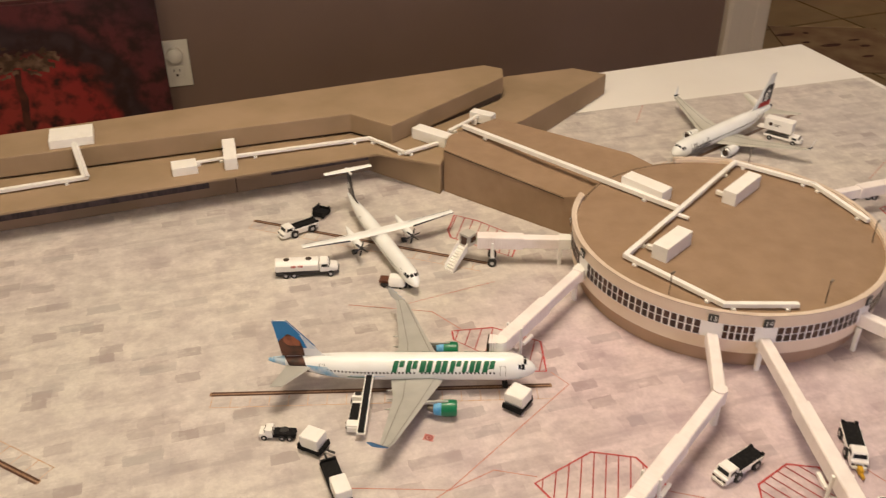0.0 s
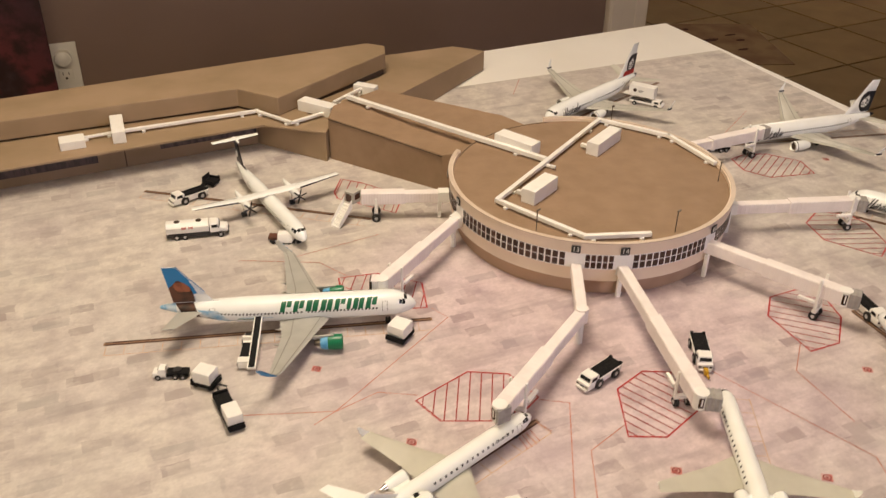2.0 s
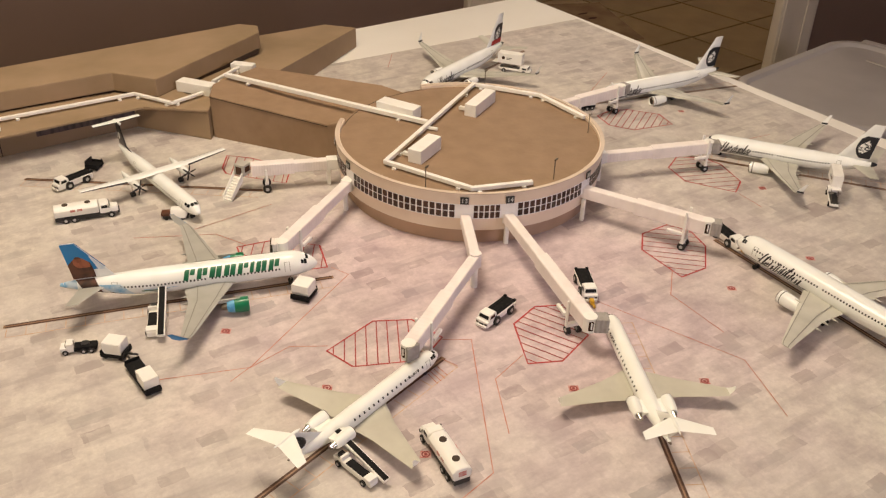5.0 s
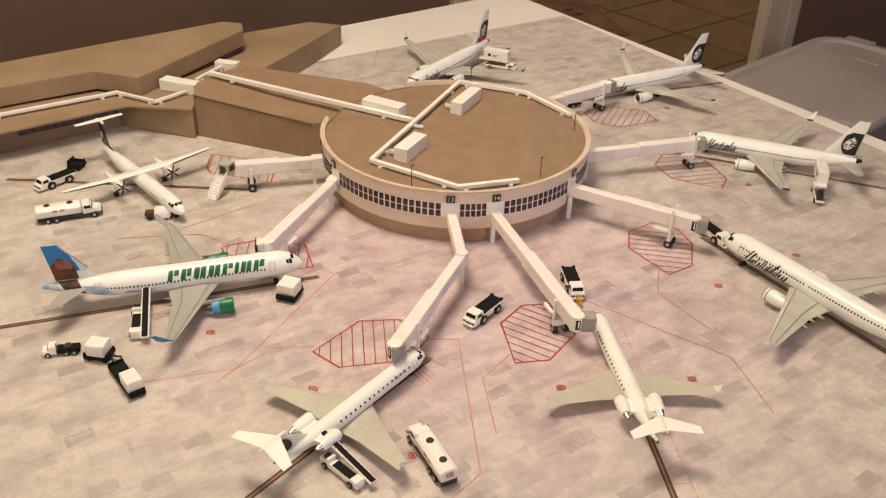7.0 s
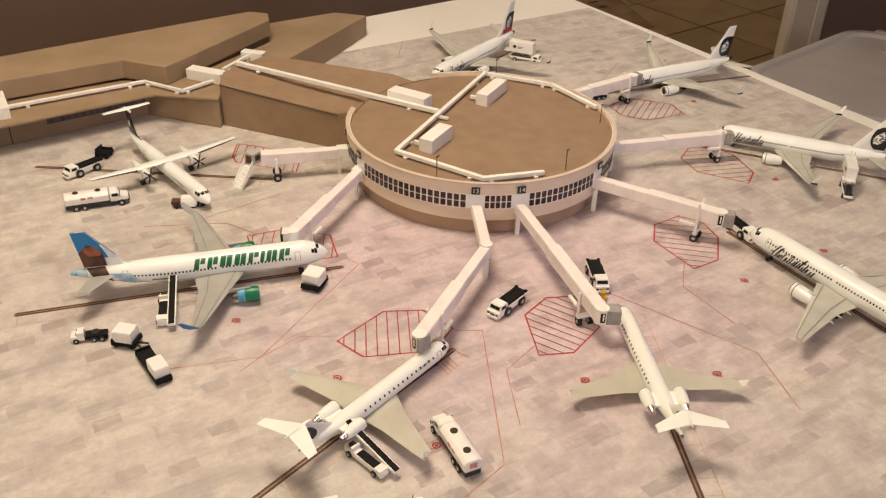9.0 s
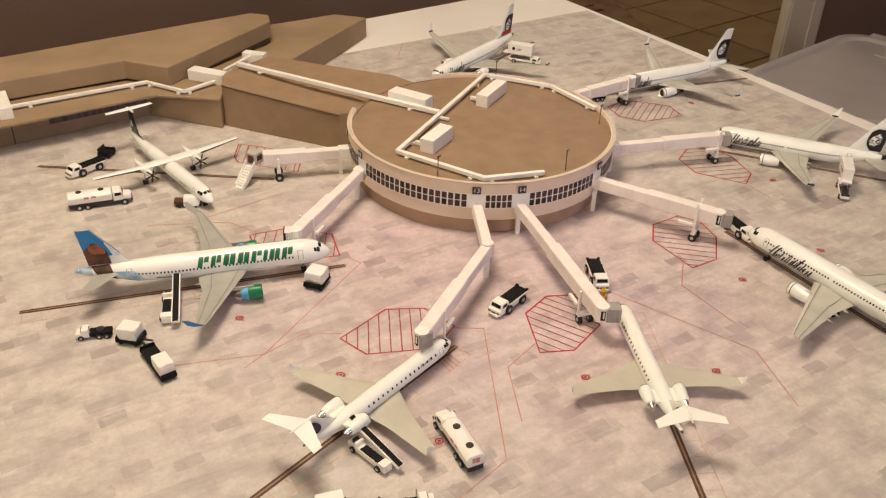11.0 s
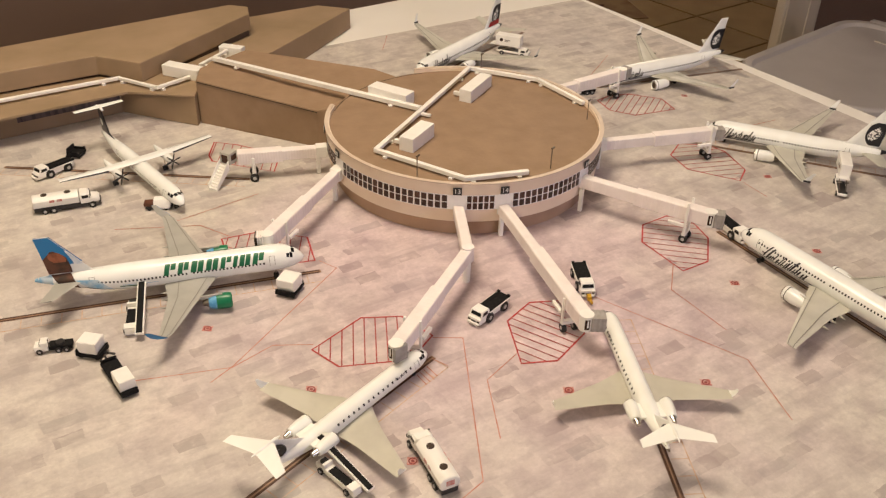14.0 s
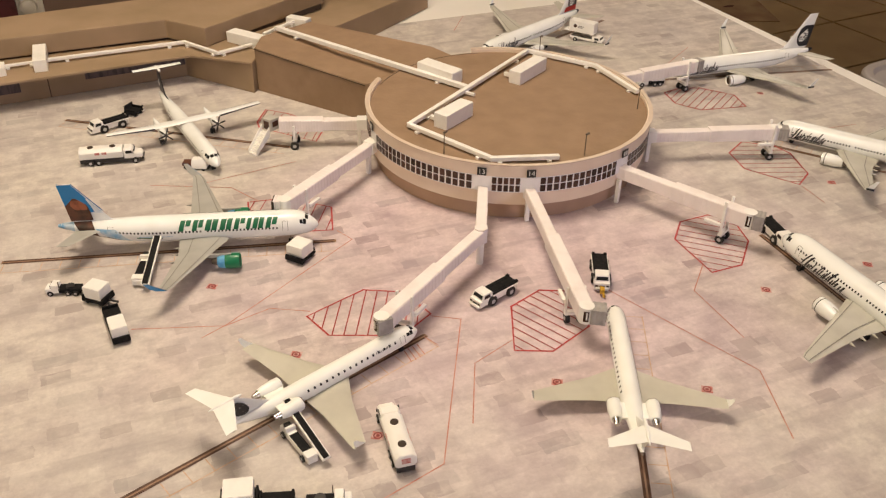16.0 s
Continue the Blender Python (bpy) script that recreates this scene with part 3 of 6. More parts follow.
# ---------------- terminal of cardboard ----------------
terminal = thing("terminal_building", "two-tier model terminal of folded brown cardboard", "model building")
FZ = 0.0312
low = [(-0.66, 0.250), (-0.240, 0.276), (-0.184, 0.206), (-0.165, 0.236), (-0.070, 0.282), (0.083, 0.396), (0.050, 0.422), (-0.66, 0.392)]
part("lower_block", add_prism(fresh(), low, 0.0, [FZ, FZ, 0.033, 0.034, 0.033, 0.026, 0.028, 0.033], bevel=0.0012), M_CARD, terminal, "lower cardboard block with a sagging flat roof")
up = [(-0.66, 0.295), (-0.252, 0.304), (-0.218, 0.263), (-0.066, 0.356), (-0.058, 0.381), (-0.075, 0.398), (-0.298, 0.379), (-0.66, 0.346)]
# Inset dark core; its colour is the shade in the gap below the block.
core = [(x + (-0.004 if x > -0.2 else 0.0), y + (0.004 if y < 0.33 else -0.004)) for x, y in up]
part("gap_shade", add_prism(fresh(), core, 0.0300, 0.0355), M_SEAM, terminal, "dark core painted as the shade under the upper block")
part("upper_block", add_prism(fresh(), up, 0.0336, 0.054, bevel=0.0014), M_CARD, terminal, "upper cardboard block")
eave = [(-0.66, 0.221), (-0.238, 0.2465), (-0.184, 0.2052), (-0.190, 0.285), (-0.66, 0.287)]
part("eave", add_prism(fresh(), eave, 0.0308, 0.0334, bevel=0.0006), M_CARD, terminal, "overhanging cardboard roof edge")
for x0, x1, z0, z1 in ((-0.600, -0.402, 0.0105, 0.0235), (-0.341, -0.241, 0.0135, 0.0255)):
    bm = fresh()
    y0, y1 = (0.250 + 0.026 * (x + 0.66) / 0.42 for x in (x0, x1))
    add_loft(bm, [[(x0, y0 - 0.0008, z0), (x1, y1 - 0.0008, z0), (x1, y1 + 0.001, z0), (x0, y0 + 0.001, z0)],
                  [(x0, y0 - 0.0008, z1), (x1, y1 - 0.0008, z1), (x1, y1 + 0.001, z1), (x0, y0 + 0.001, z1)]])
    part("window_strip", bm, M_STRIP, terminal, "dark printed window strip on the cardboard wall")
part("wall_seam", add_box(fresh(), (-0.376, 0.2673, 0.010), (0.0009, 0.0014, 0.019)), M_SEAM, terminal)

connector = thing("connector_building", "long brown cardboard link between the terminal and the rotunda", "model building")
con = [(-0.179, 0.212), (-0.099, 0.103), (-0.075, 0.085), (0.0, 0.125), (-0.012, 0.150), (-0.105, 0.268), (-0.165, 0.240)]
part("link_block", add_prism(fresh(), con, 0.0, [0.046, 0.038, 0.0455, 0.0455, 0.0475, 0.046, 0.0465], bevel=0.0008), M_CARD2, connector)
bm = fresh()
add_loft(bm, [[(-0.1795, 0.2113, z), (-0.0995, 0.1022, z - 0.0076), (-0.0987, 0.1030, z - 0.0076), (-0.1787, 0.2121, z)] for z in (0.0443, 0.0447)])
part("lid_edge", bm, M_SEAM, connector, "thin dark edge of the cardboard lid")

# ---------------- rotunda ----------------
rotunda = thing("rotunda", "round gate rotunda of cream card and brown cardboard", "model building")
RZ, RTOP = 0.0470, 0.0500


def ring(r0, r1, z0, z1, a0=0.0, a1=360.0, seg=128):
    """A ring wall between two radii, or part of one."""
    bm = fresh()
    full = a1 - a0 >= 360
    rows = []
    for i in range(seg + (0 if full else 1)):
        a = radians(a0 + (a1 - a0) * i / seg)
        c, s = math.cos(a), math.sin(a)
        rows.append([(r0 * c, r0 * s, z0), (r1 * c, r1 * s, z0), (r1 * c, r1 * s, z1), (r0 * c, r0 * s, z1)])
    if full:
        rows.append(rows[0])
    vs = [[bm.verts.new(p) for p in row] for row in rows[:-1]] if full else [[bm.verts.new(p) for p in row] for row in rows]
    for a, b in zip(vs, vs[1:] + (vs[:1] if full else [])):
        for i in range(4):
            bm.faces.new((a[i], a[(i + 1) % 4], b[(i + 1) % 4], b[i]))
    if not full:
        bm.faces.new(vs[0])
        bm.faces.new(vs[-1])
    return bm


part("plinth", ring(0.100, 0.1178, 0.0, 0.0150), M_PLINTH, rotunda, "brown cardboard plinth", smooth=True)
part("lower_wall", ring(0.100, 0.1228, 0.0146, 0.0264), M_CREAM, rotunda, "cream lower wall band", smooth=True)
part("window_wall", ring(0.100, 0.1246, 0.0266, 0.0400), M_WINWALL, rotunda, "white wall band behind the windows", smooth=True)
part("parapet", ring(0.1216, 0.1250, 0.0402, RTOP, 137, 137 + 304), M_CREAM, rotunda, "cream parapet band", smooth=True)
part("rim", ring(0.1226, 0.1260, RTOP + 0.0001, RTOP + 0.0009, 137, 137 + 304), M_RIM, rotunda, "beige parapet rim", smooth=True)
bm = fresh()
add_cyl(bm, (0, 0, RZ - 0.002), (0, 0, RZ), 0.1222, seg=128)
part("roof", bm, M_CARD2, rotunda, "flat brown cardboard roof disc")
part("roof_seam", ring(0.1200, 0.1207, RZ - 0.0005, RZ + 0.00018, 78, 140), M_SEAM, rotunda, "dark seam where the link roof meets the disc")

GATES = {11: 155.0, 12: 178.5, 13: 234.8, 14: 252.2, 15: 292.3, 16: 331.4, 17: 378.0}
stops = sorted(GATES.values())
for a, b in zip(stops, stops[1:]):
    a0, a1 = a + 3.4, b - 3.4
    count = max(5, round((a1 - a0) / 2.6))
    pane_mesh = mesh_of("pane", add_box(fresh(), (0, 0, 0), (0.0012, 0.1222 * radians((a1 - a0) / count) * 0.76, 0.0055), bevel=0.0002), M_PANE)
    for i in range(count):
        ang = a0 + (a1 - a0) * (i + 0.5) / count
        for z in (0.0301, 0.0365):
            piece("pane", pane_mesh, rotunda, pose(0.1244 * math.cos(radians(ang)), 0.1244 * math.sin(radians(ang)), z, 0, 0, ang))
for g, ang in GATES.items():
    m = pose(0.1262 * math.cos(radians(ang)), 0.1262 * math.sin(radians(ang)), 0.0442, 0, 0, ang)
    ob = part("gate_sign", add_box(fresh(), (0, 0, 0), (0.0008, 0.0072, 0.0066), bevel=0.0003), M_SIGN, rotunda, "small black gate number sign")
    ob.matrix_local = m
    f = m @ pose(0.00055, 0, 0, 90, 0, 90)
    if g in (13, 14):
        lettering("gate_number", str(g), 0.0058, M_SIGNTEXT, rotunda, f)
    else:
        for dy in (-0.0014, 0.0014):
            ob = part("number_bar", add_box(fresh(), (0.0005, dy, 0), (0.0003, 0.0012, 0.0036)), M_SIGNTEXT, rotunda)
            ob.matrix_local = m


def duct(parent, pts, z, w=0.0042, feet=True, deck=None):
    """White square duct along a line of points, on small feet."""
    bm = fresh()
    for (x0, y0), (x1, y1) in zip(pts, pts[1:]):
        far = math.hypot(x1 - x0, y1 - y0)
        add_box(bm, ((x0 + x1) / 2, (y0 + y1) / 2, z), (far + w * 0.9, w, w * 0.85), math.degrees(math.atan2(y1 - y0, x1 - x0)), bevel=0.0006)
    part("duct", bm, M_WHITE, parent)
    if feet and deck is not None:
        for (x0, y0), (x1, y1) in zip(pts, pts[1:]):
            for f in (0.12, 0.88):
                x, y = x0 + (x1 - x0) * f, y0 + (y1 - y0) * f
                hgt = z - w * 0.42 - deck
                part("duct_foot", add_box(fresh(), (x, y, deck + hgt / 2), (0.0034, w * 1.7, hgt), math.degrees(math.atan2(y1 - y0, x1 - x0)), bevel=0.0003), M_WHITE, parent)


ducts = thing("roof_duct_run", "white plastic ventilation ducts lying over the cardboard roofs", "duct")
duct(ducts, [(-0.100, -0.019), (0.069, 0.097)], 0.0512, deck=RZ)
duct(ducts, [(-0.100, -0.019), (-0.063, -0.096)], 0.0506, deck=RZ)
duct(ducts, [(-0.062, -0.098), (-0.013, -0.113)], 0.0506, deck=RZ)
duct(ducts, [(0.070, 0.098), (0.113, 0.040)], 0.0506, deck=RZ)
duct(ducts, [(0.113, 0.040), (0.116, -0.026)], 0.0506, deck=RZ)
duct(ducts, [(-0.146, 0.2463), (-0.0255, 0.0382)], 0.0507, 0.0050, deck=0.0465)
duct(ducts, [(-0.030, 0.030), (-0.024, 0.021)], 0.0498, 0.003, feet=False)
duct(ducts, [(-0.119, 0.288), (-0.157, 0.262)], 0.0410, 0.0036, deck=0.034)
duct(ducts, [(-0.168, 0.247), (-0.212, 0.233)], 0.0372, 0.0036, deck=0.0332)
duct(ducts, [(-0.212, 0.233), (-0.2385, 0.276)], 0.0372, 0.0036, deck=0.0333)
duct(ducts, [(-0.2385, 0.276), (-0.370, 0.273)], 0.0372, 0.0038, deck=0.0333)
duct(ducts, [(-0.384, 0.273), (-0.412, 0.271)], 0.0368, 0.0030, deck=0.0333)
duct(ducts, [(-0.660, 0.257), (-0.511, 0.269)], 0.0370, 0.0044, deck=0.0333)
bm = add_cyl(fresh(), (-0.5110, 0.2670, 0.0372), (-0.5195, 0.3040, 0.0568), 0.0033, seg=4)
part("duct_riser", bm, M_WHITE, ducts)


def roof_unit(at, heading, size, label="white box-shaped rooftop air handler on the roof"):
    u = thing("roof_unit", label, "air handler", at, heading, "rooftop units")
    part("housing", add_box(fresh(), (0, 0, size[2] / 2), size, bevel=0.0007), M_WHITE, u)
    return u


roof_unit((-0.035, 0.0735, RZ), -63, (0.043, 0.015, 0.012))
u = roof_unit((-0.060, -0.018, RZ), 30.5, (0.038, 0.0135, 0.0130))
part("duct_stub", add_box(fresh(), (-0.0115, 0.0105, 0.004), (0.0035, 0.010, 0.0034), bevel=0.0004), M_WHITE, u)
u = roof_unit((0.044, 0.0475, RZ), 31.5, (0.048, 0.0125, 0.0125))
part("duct_stub", add_box(fresh(), (-0.016, 0.0105, 0.004), (0.0035, 0.010, 0.0034), bevel=0.0004), M_WHITE, u)
roof_unit((-0.177, 0.258, 0.0336), -53, (0.043, 0.014, 0.0115), "white box-shaped air handler on the terminal roof")
roof_unit((-0.113, 0.289, 0.0338), -47, (0.026, 0.011, 0.0110), "small white air handler on the terminal roof")
roof_unit((-0.378, 0.275, 0.0334), 88, (0.047, 0.0125, 0.0120), "long white air handler set across the ducts")
roof_unit((-0.422, 0.2615, 0.0334), 2, (0.0235, 0.018, 0.0085), "square white air handler on the terminal roof")
roof_unit((-0.522, 0.318, 0.0540), 2, (0.040, 0.031, 0.0085), "broad white air handler on the upper block")


def roof_lamp(x, y):
    l = thing("roof_lamp", "thin dark wire lamp post standing on the rotunda roof", "lamp post", (x, y, RZ), 0, "roof lamps")
    part("post", add_cyl(fresh(), (0, 0, 0), (0, 0, 0.0195), 0.00045, seg=8), M_BRASS, l)
    part("lamp_head", add_box(fresh(), (0.0008, 0, 0.0190), (0.0042, 0.0014, 0.0014), 25, bevel=0.0003), M_BRASS, l)


for p in ((-0.091, -0.071), (0.012, -0.113), (0.101, -0.052), (0.080, 0.092)):
    roof_lamp(*p)


# ---------------- jet bridges ----------------
def jet_bridge(name_label, root, end, wheel=0.72, elbow=None, leg=None, ribs=30, cab_turn=0.0, canopy=True, z=(0.0203, 0.0301), w=0.0081, sign=False, cab=True, reach=0.0080, post=0.005, skin=None, tyre=0.0035, box_side=-1):
    """A white telescoping passenger bridge: root box, ribbed tubes, cab with dark canopy, wheel bogie, support leg."""
    br = thing("jet_bridge", name_label, "jet bridge", (0, 0, 0), 0, "jet bridges")
    z0, z1 = z
    pts = [Vector(root)] + ([Vector(elbow)] if elbow else []) + [Vector(end)]
    for k, (a, b) in enumerate(zip(pts, pts[1:])):
        d = b - a
        ang, far = math.degrees(math.atan2(d.y, d.x)), d.length
        last = k == len(pts) - 2
        spans = ((0.0, 0.48, 0.0), (0.46, 1.0, 0.0019)) if last else ((0.0, 1.0, 0.0),)
        for f0, f1, grow in spans:
            p, q = a + d * f0, a + d * f1
            c = (p + q) / 2
            cnt = max(2, int(ribs * (f1 - f0)))
            u = (q - p).normalized()
            v = Vector((-u.y, u.x))
            far = (q - p).length
            rows = []
            for i in range(cnt):
                for f, k in ((0.0, 0.0), (0.62, 0.0), (0.68, 0.00013), (0.94, 0.00013), (1.0, 0.0)):
                    if f == 1.0 and i < cnt - 1:
                        continue
                    o = p + u * far * (i + f) / cnt
                    hw, lo_, hi_ = (w + grow) / 2 + k, z0 - grow / 2, z1 + grow / 2 + k * 0.4
                    b_ = 0.0007
                    rows.append([(o.x + v.x * a, o.y + v.y * a, zz) for a, zz in ((-hw, lo_ + b_), (-hw + b_, lo_), (hw - b_, lo_), (hw, lo_ + b_), (hw, hi_ - b_), (hw - b_, hi_), (-hw + b_, hi_), (-hw, hi_ - b_))])
            part("tunnel", add_loft(fresh(), rows), M_RIB, br)
    if elbow:
        part("elbow_drum", add_cyl(fresh(), (*elbow, z0 - 0.001), (*elbow, z1 + 0.0012), w * 0.62, seg=8), M_RIB, br)
        part("support_leg", add_cyl(fresh(), (*elbow, 0), (*elbow, z0), 0.0028, seg=12), M_WHITE, br, smooth=True)
    r0 = Vector(root)
    d0 = (pts[1] - pts[0]).normalized()
    part("root_box", add_box(fresh(), (r0.x - d0.x * 0.002, r0.y - d0.y * 0.002, (z0 + z1) / 2 + 0.0005), (0.010, w + 0.0018, z1 - z0 + 0.0008), math.degrees(math.atan2(d0.y, d0.x)), bevel=0.0007), M_WHITE, br)
    if leg:
        part("support_leg", add_box(fresh(), (*leg, z0 / 2), (0.0034, 0.0036, z0), math.degrees(math.atan2(d0.y, d0.x)), bevel=0.0005), M_WHITE, br)
    a, b = pts[-2], pts[-1]
    d = (b - a).normalized()
    n = Vector((-d.y, d.x))
    ang = math.degrees(math.atan2(d.y, d.x))
    # cab, folding canopy and the dark driver's window
    cab_ang = ang + cab_turn
    cd = Vector((math.cos(radians(cab_ang)), math.sin(radians(cab_ang))))
    c = b + d * 0.001
    if cab:
        bm = add_cyl(fresh(), (c.x, c.y, z0 - 0.0011), (c.x, c.y, z1 + 0.0011), w * 0.612, seg=28)
        part("cab", bm, M_WHITE, br, smooth=True)
    if canopy:
        bm = fresh()
        rows = []
        for i in range(7):
            k, o = 0.0030 + reach / 6 * i, 0.0004 * (i % 2)
            p = c + cd * k
            n2 = Vector((-cd.y, cd.x))
            hw = w * 0.60 + o
            rows.append([(p.x + n2.x * q, p.y + n2.y * q, zz) for q, zz in ((-hw, z0 - 0.0004), (hw, z0 - 0.0004), (hw, z1 + 0.0006 + o), (-hw, z1 + 0.0006 + o))])
        part("canopy", add_loft(bm, rows), skin or M_CANOPY, br, "folded canopy")
        k = c + cd * (0.0030 + reach)
        if skin:
            part("canopy_mouth", add_box(fresh(), (k.x, k.y, (z0 + z1) / 2), (0.0020, w * 1.36, z1 - z0 + 0.0012), cab_ang, bevel=0.0003), M_SEAM, br, "dark rubber lip")
        elif reach > 0.005:
            part("canopy_mouth", add_box(fresh(), (k.x, k.y, (z0 + z1) / 2), (0.0008, w * 0.80, z1 - z0 - 0.003), cab_ang, bevel=0.0002), M_SEAM, br)
    if sign:
        turn = cab_ang + sign * 88
        rows = []
        for t in (-20, 0, 20):
            a_ = radians(turn + t)
            rows.append([(c.x + r * math.cos(a_), c.y + r * math.sin(a_), zz) for r, zz in ((w * 0.59, z0 + 0.0010), (w * 0.63, z0 + 0.0010), (w * 0.63, z1 - 0.0008), (w * 0.59, z1 - 0.0008))])
        part("side_window", add_loft(fresh(), rows), M_PANE, br, "dark cab side window")
        a_ = radians(turn + 4)
        part("window_bar", add_box(fresh(), (c.x + w * 0.635 * math.cos(a_), c.y + w * 0.635 * math.sin(a_), (z0 + z1) / 2 + 0.0006), (0.0004, 0.0010, z1 - z0 - 0.0042), turn + 4), M_WHITE, br)
    # bogie
    p = a + (b - a) * wheel
    bm = fresh()
    for s in (-1, 1):
        q = p + n * s * (w * 0.5 + 0.0018)
        add_box(bm, (q.x, q.y, (0.008 + z1 + post) / 2), (0.0022, 0.0016, z1 + post - 0.008), ang, bevel=0.0004)
    add_box(bm, (p.x, p.y, 0.0082), (0.0036, w + 0.0050, 0.0028), ang, bevel=0.0005)
    part("lift_column", bm, M_WHITE, br)
    for s in (-1, 1):
        q = p + n * s * (w * 0.5 + (0.0030 if tyre > 0.0036 else 0.0004))
        t = part("wheel", add_cyl(fresh(), (q.x - n.x * 0.0014, q.y - n.y * 0.0014, tyre), (q.x + n.x * 0.0014, q.y + n.y * 0.0014, tyre), tyre, seg=20), M_TYRE, br, "black rubber wheel", smooth=True)
        part("hub", add_cyl(fresh(), (q.x - n.x * 0.0018, q.y - n.y * 0.0018, tyre), (q.x + n.x * 0.0018, q.y + n.y * 0.0018, tyre), tyre * 0.42, seg=12), M_HUB, t)
    q = p - d * 0.0075 + n * box_side * (w * 0.5 + 0.0028)
    part("service_box", add_box(fresh(), (q.x, q.y, 0.0170), (0.0130, 0.0026, 0.0026), ang, bevel=0.0005), M_WHITE, br)
    return br


jet_bridge("white model jet bridge with a bend, docked at a regional jet", (-0.0665, -0.094), (-0.1985, -0.2290), 0.80, reach=0.0028, elbow=(-0.098, -0.158), cab_turn=64, sign=-1, post=0.0022, box_side=1)
jet_bridge("long straight white model jet bridge docked at a regional jet", (-0.0365, -0.114), (-0.0740, -0.2665), 0.86, leg=(-0.038, -0.117), cab_turn=72, sign=-1, reach=0.0098, post=-0.001)
jet_bridge("straight white model jet bridge stopped short of the aircraft nose", (0.0455, -0.110), (0.097, -0.213), 0.86, leg=(0.045, -0.118), cab_turn=14, sign=-1, z=(0.0214, 0.0321))
jet_bridge("straight white model jet bridge docked at an airliner", (0.1105, -0.066), (0.2175, -0.099), 0.985, leg=(0.109, -0.065), cab_turn=-16)
jet_bridge("straight white model jet bridge docked near the board edge", (0.123, 0.053), (0.243, 0.058), 0.93, leg=(0.123, 0.053), cab_turn=8, post=0.0035)
jet_bridge("straight white model jet bridge docked at the green-lettered airliner", (-0.1285, 0.002), (-0.219, -0.066), 0.84, leg=(-0.130, 0.003), cab_turn=-62, post=0.0018, reach=0.0052, skin=M_RIB, box_side=1)
b11 = jet_bridge("short white model jet bridge with boarding stairs", (-0.1195, 0.056), (-0.1880, 0.0800), 0.82, leg=(-0.121, 0.056), cab_turn=10, cab=False, canopy=False, z=(0.0170, 0.0268), w=0.0082, post=-0.004, tyre=0.0039)
cab = part("stair_head", add_box(fresh(), (-0.1945, 0.0858, 0.0220), (0.0108, 0.0108, 0.0112), 31, bevel=0.0008), material("grey_stair_head", (0.46, 0.44, 0.40), 0.6), b11, "grey cab at the stair head")
q = pose(-0.1945, 0.0858, 0.0222, 0, 0, 31)
part("side_window", add_box(fresh(), tuple(q @ Vector((0.0004, -0.0053, 0.0004))), (0.0070, 0.0006, 0.0054), 31, bevel=0.0002), M_PANE, cab, "dark cab window")
part("doorway", add_box(fresh(), tuple(q @ Vector((-0.0053, 0, -0.0006))), (0.0006, 0.0066, 0.0078), 31, bevel=0.0002), M_PANE, cab, "dark cab doorway")
a, b = Vector((-0.2005, 0.0815)), Vector((-0.2160, 0.0722))
d = (b - a).normalized()
n = Vector((-d.y, d.x))
ang = math.degrees(math.atan2(d.y, d.x))
for i in range(9):
    f = (i + 0.5) / 9
    p = a + (b - a) * f
    part("stair_tread", add_box(fresh(), (p.x, p.y, 0.0162 * (1 - f)), (0.0032, 0.0086, 0.0020), ang), M_WHITE, b11)
for s in (-1, 1):
    rows = []
    for f in (0.0, 1.0):
        p = a + (b - a) * f + n * s * 0.0047
        zz = 0.0170 * (1 - f) + 0.0004
        rows.append([(p.x - n.x * 0.0005, p.y - n.y * 0.0005, max(zz - 0.004, 0)), (p.x + n.x * 0.0005, p.y + n.y * 0.0005, max(zz - 0.004, 0)),
                     (p.x + n.x * 0.0005, p.y + n.y * 0.0005, zz + 0.0045), (p.x - n.x * 0.0005, p.y - n.y * 0.0005, zz + 0.0045)])
    part("stair_rail", add_loft(fresh(), rows), M_WHITE, b11)


# ---------------- aircraft ----------------
PROFILE = [(0, .03, -.12), (.008, .15, -.11), (.02, .25, -.085), (.04, .355, -.05), (.065, .44, -.02), (.09, .485, -.005), (.12, .5, 0), (.25, .5, 0), (.45, .5, 0), (.62, .5, 0),
           (.70, .475, .02), (.77, .42, .06), (.84, .335, .125), (.90, .245, .19), (.95, .16, .25), (.985, .095, .29), (1.0, .05, .30)]


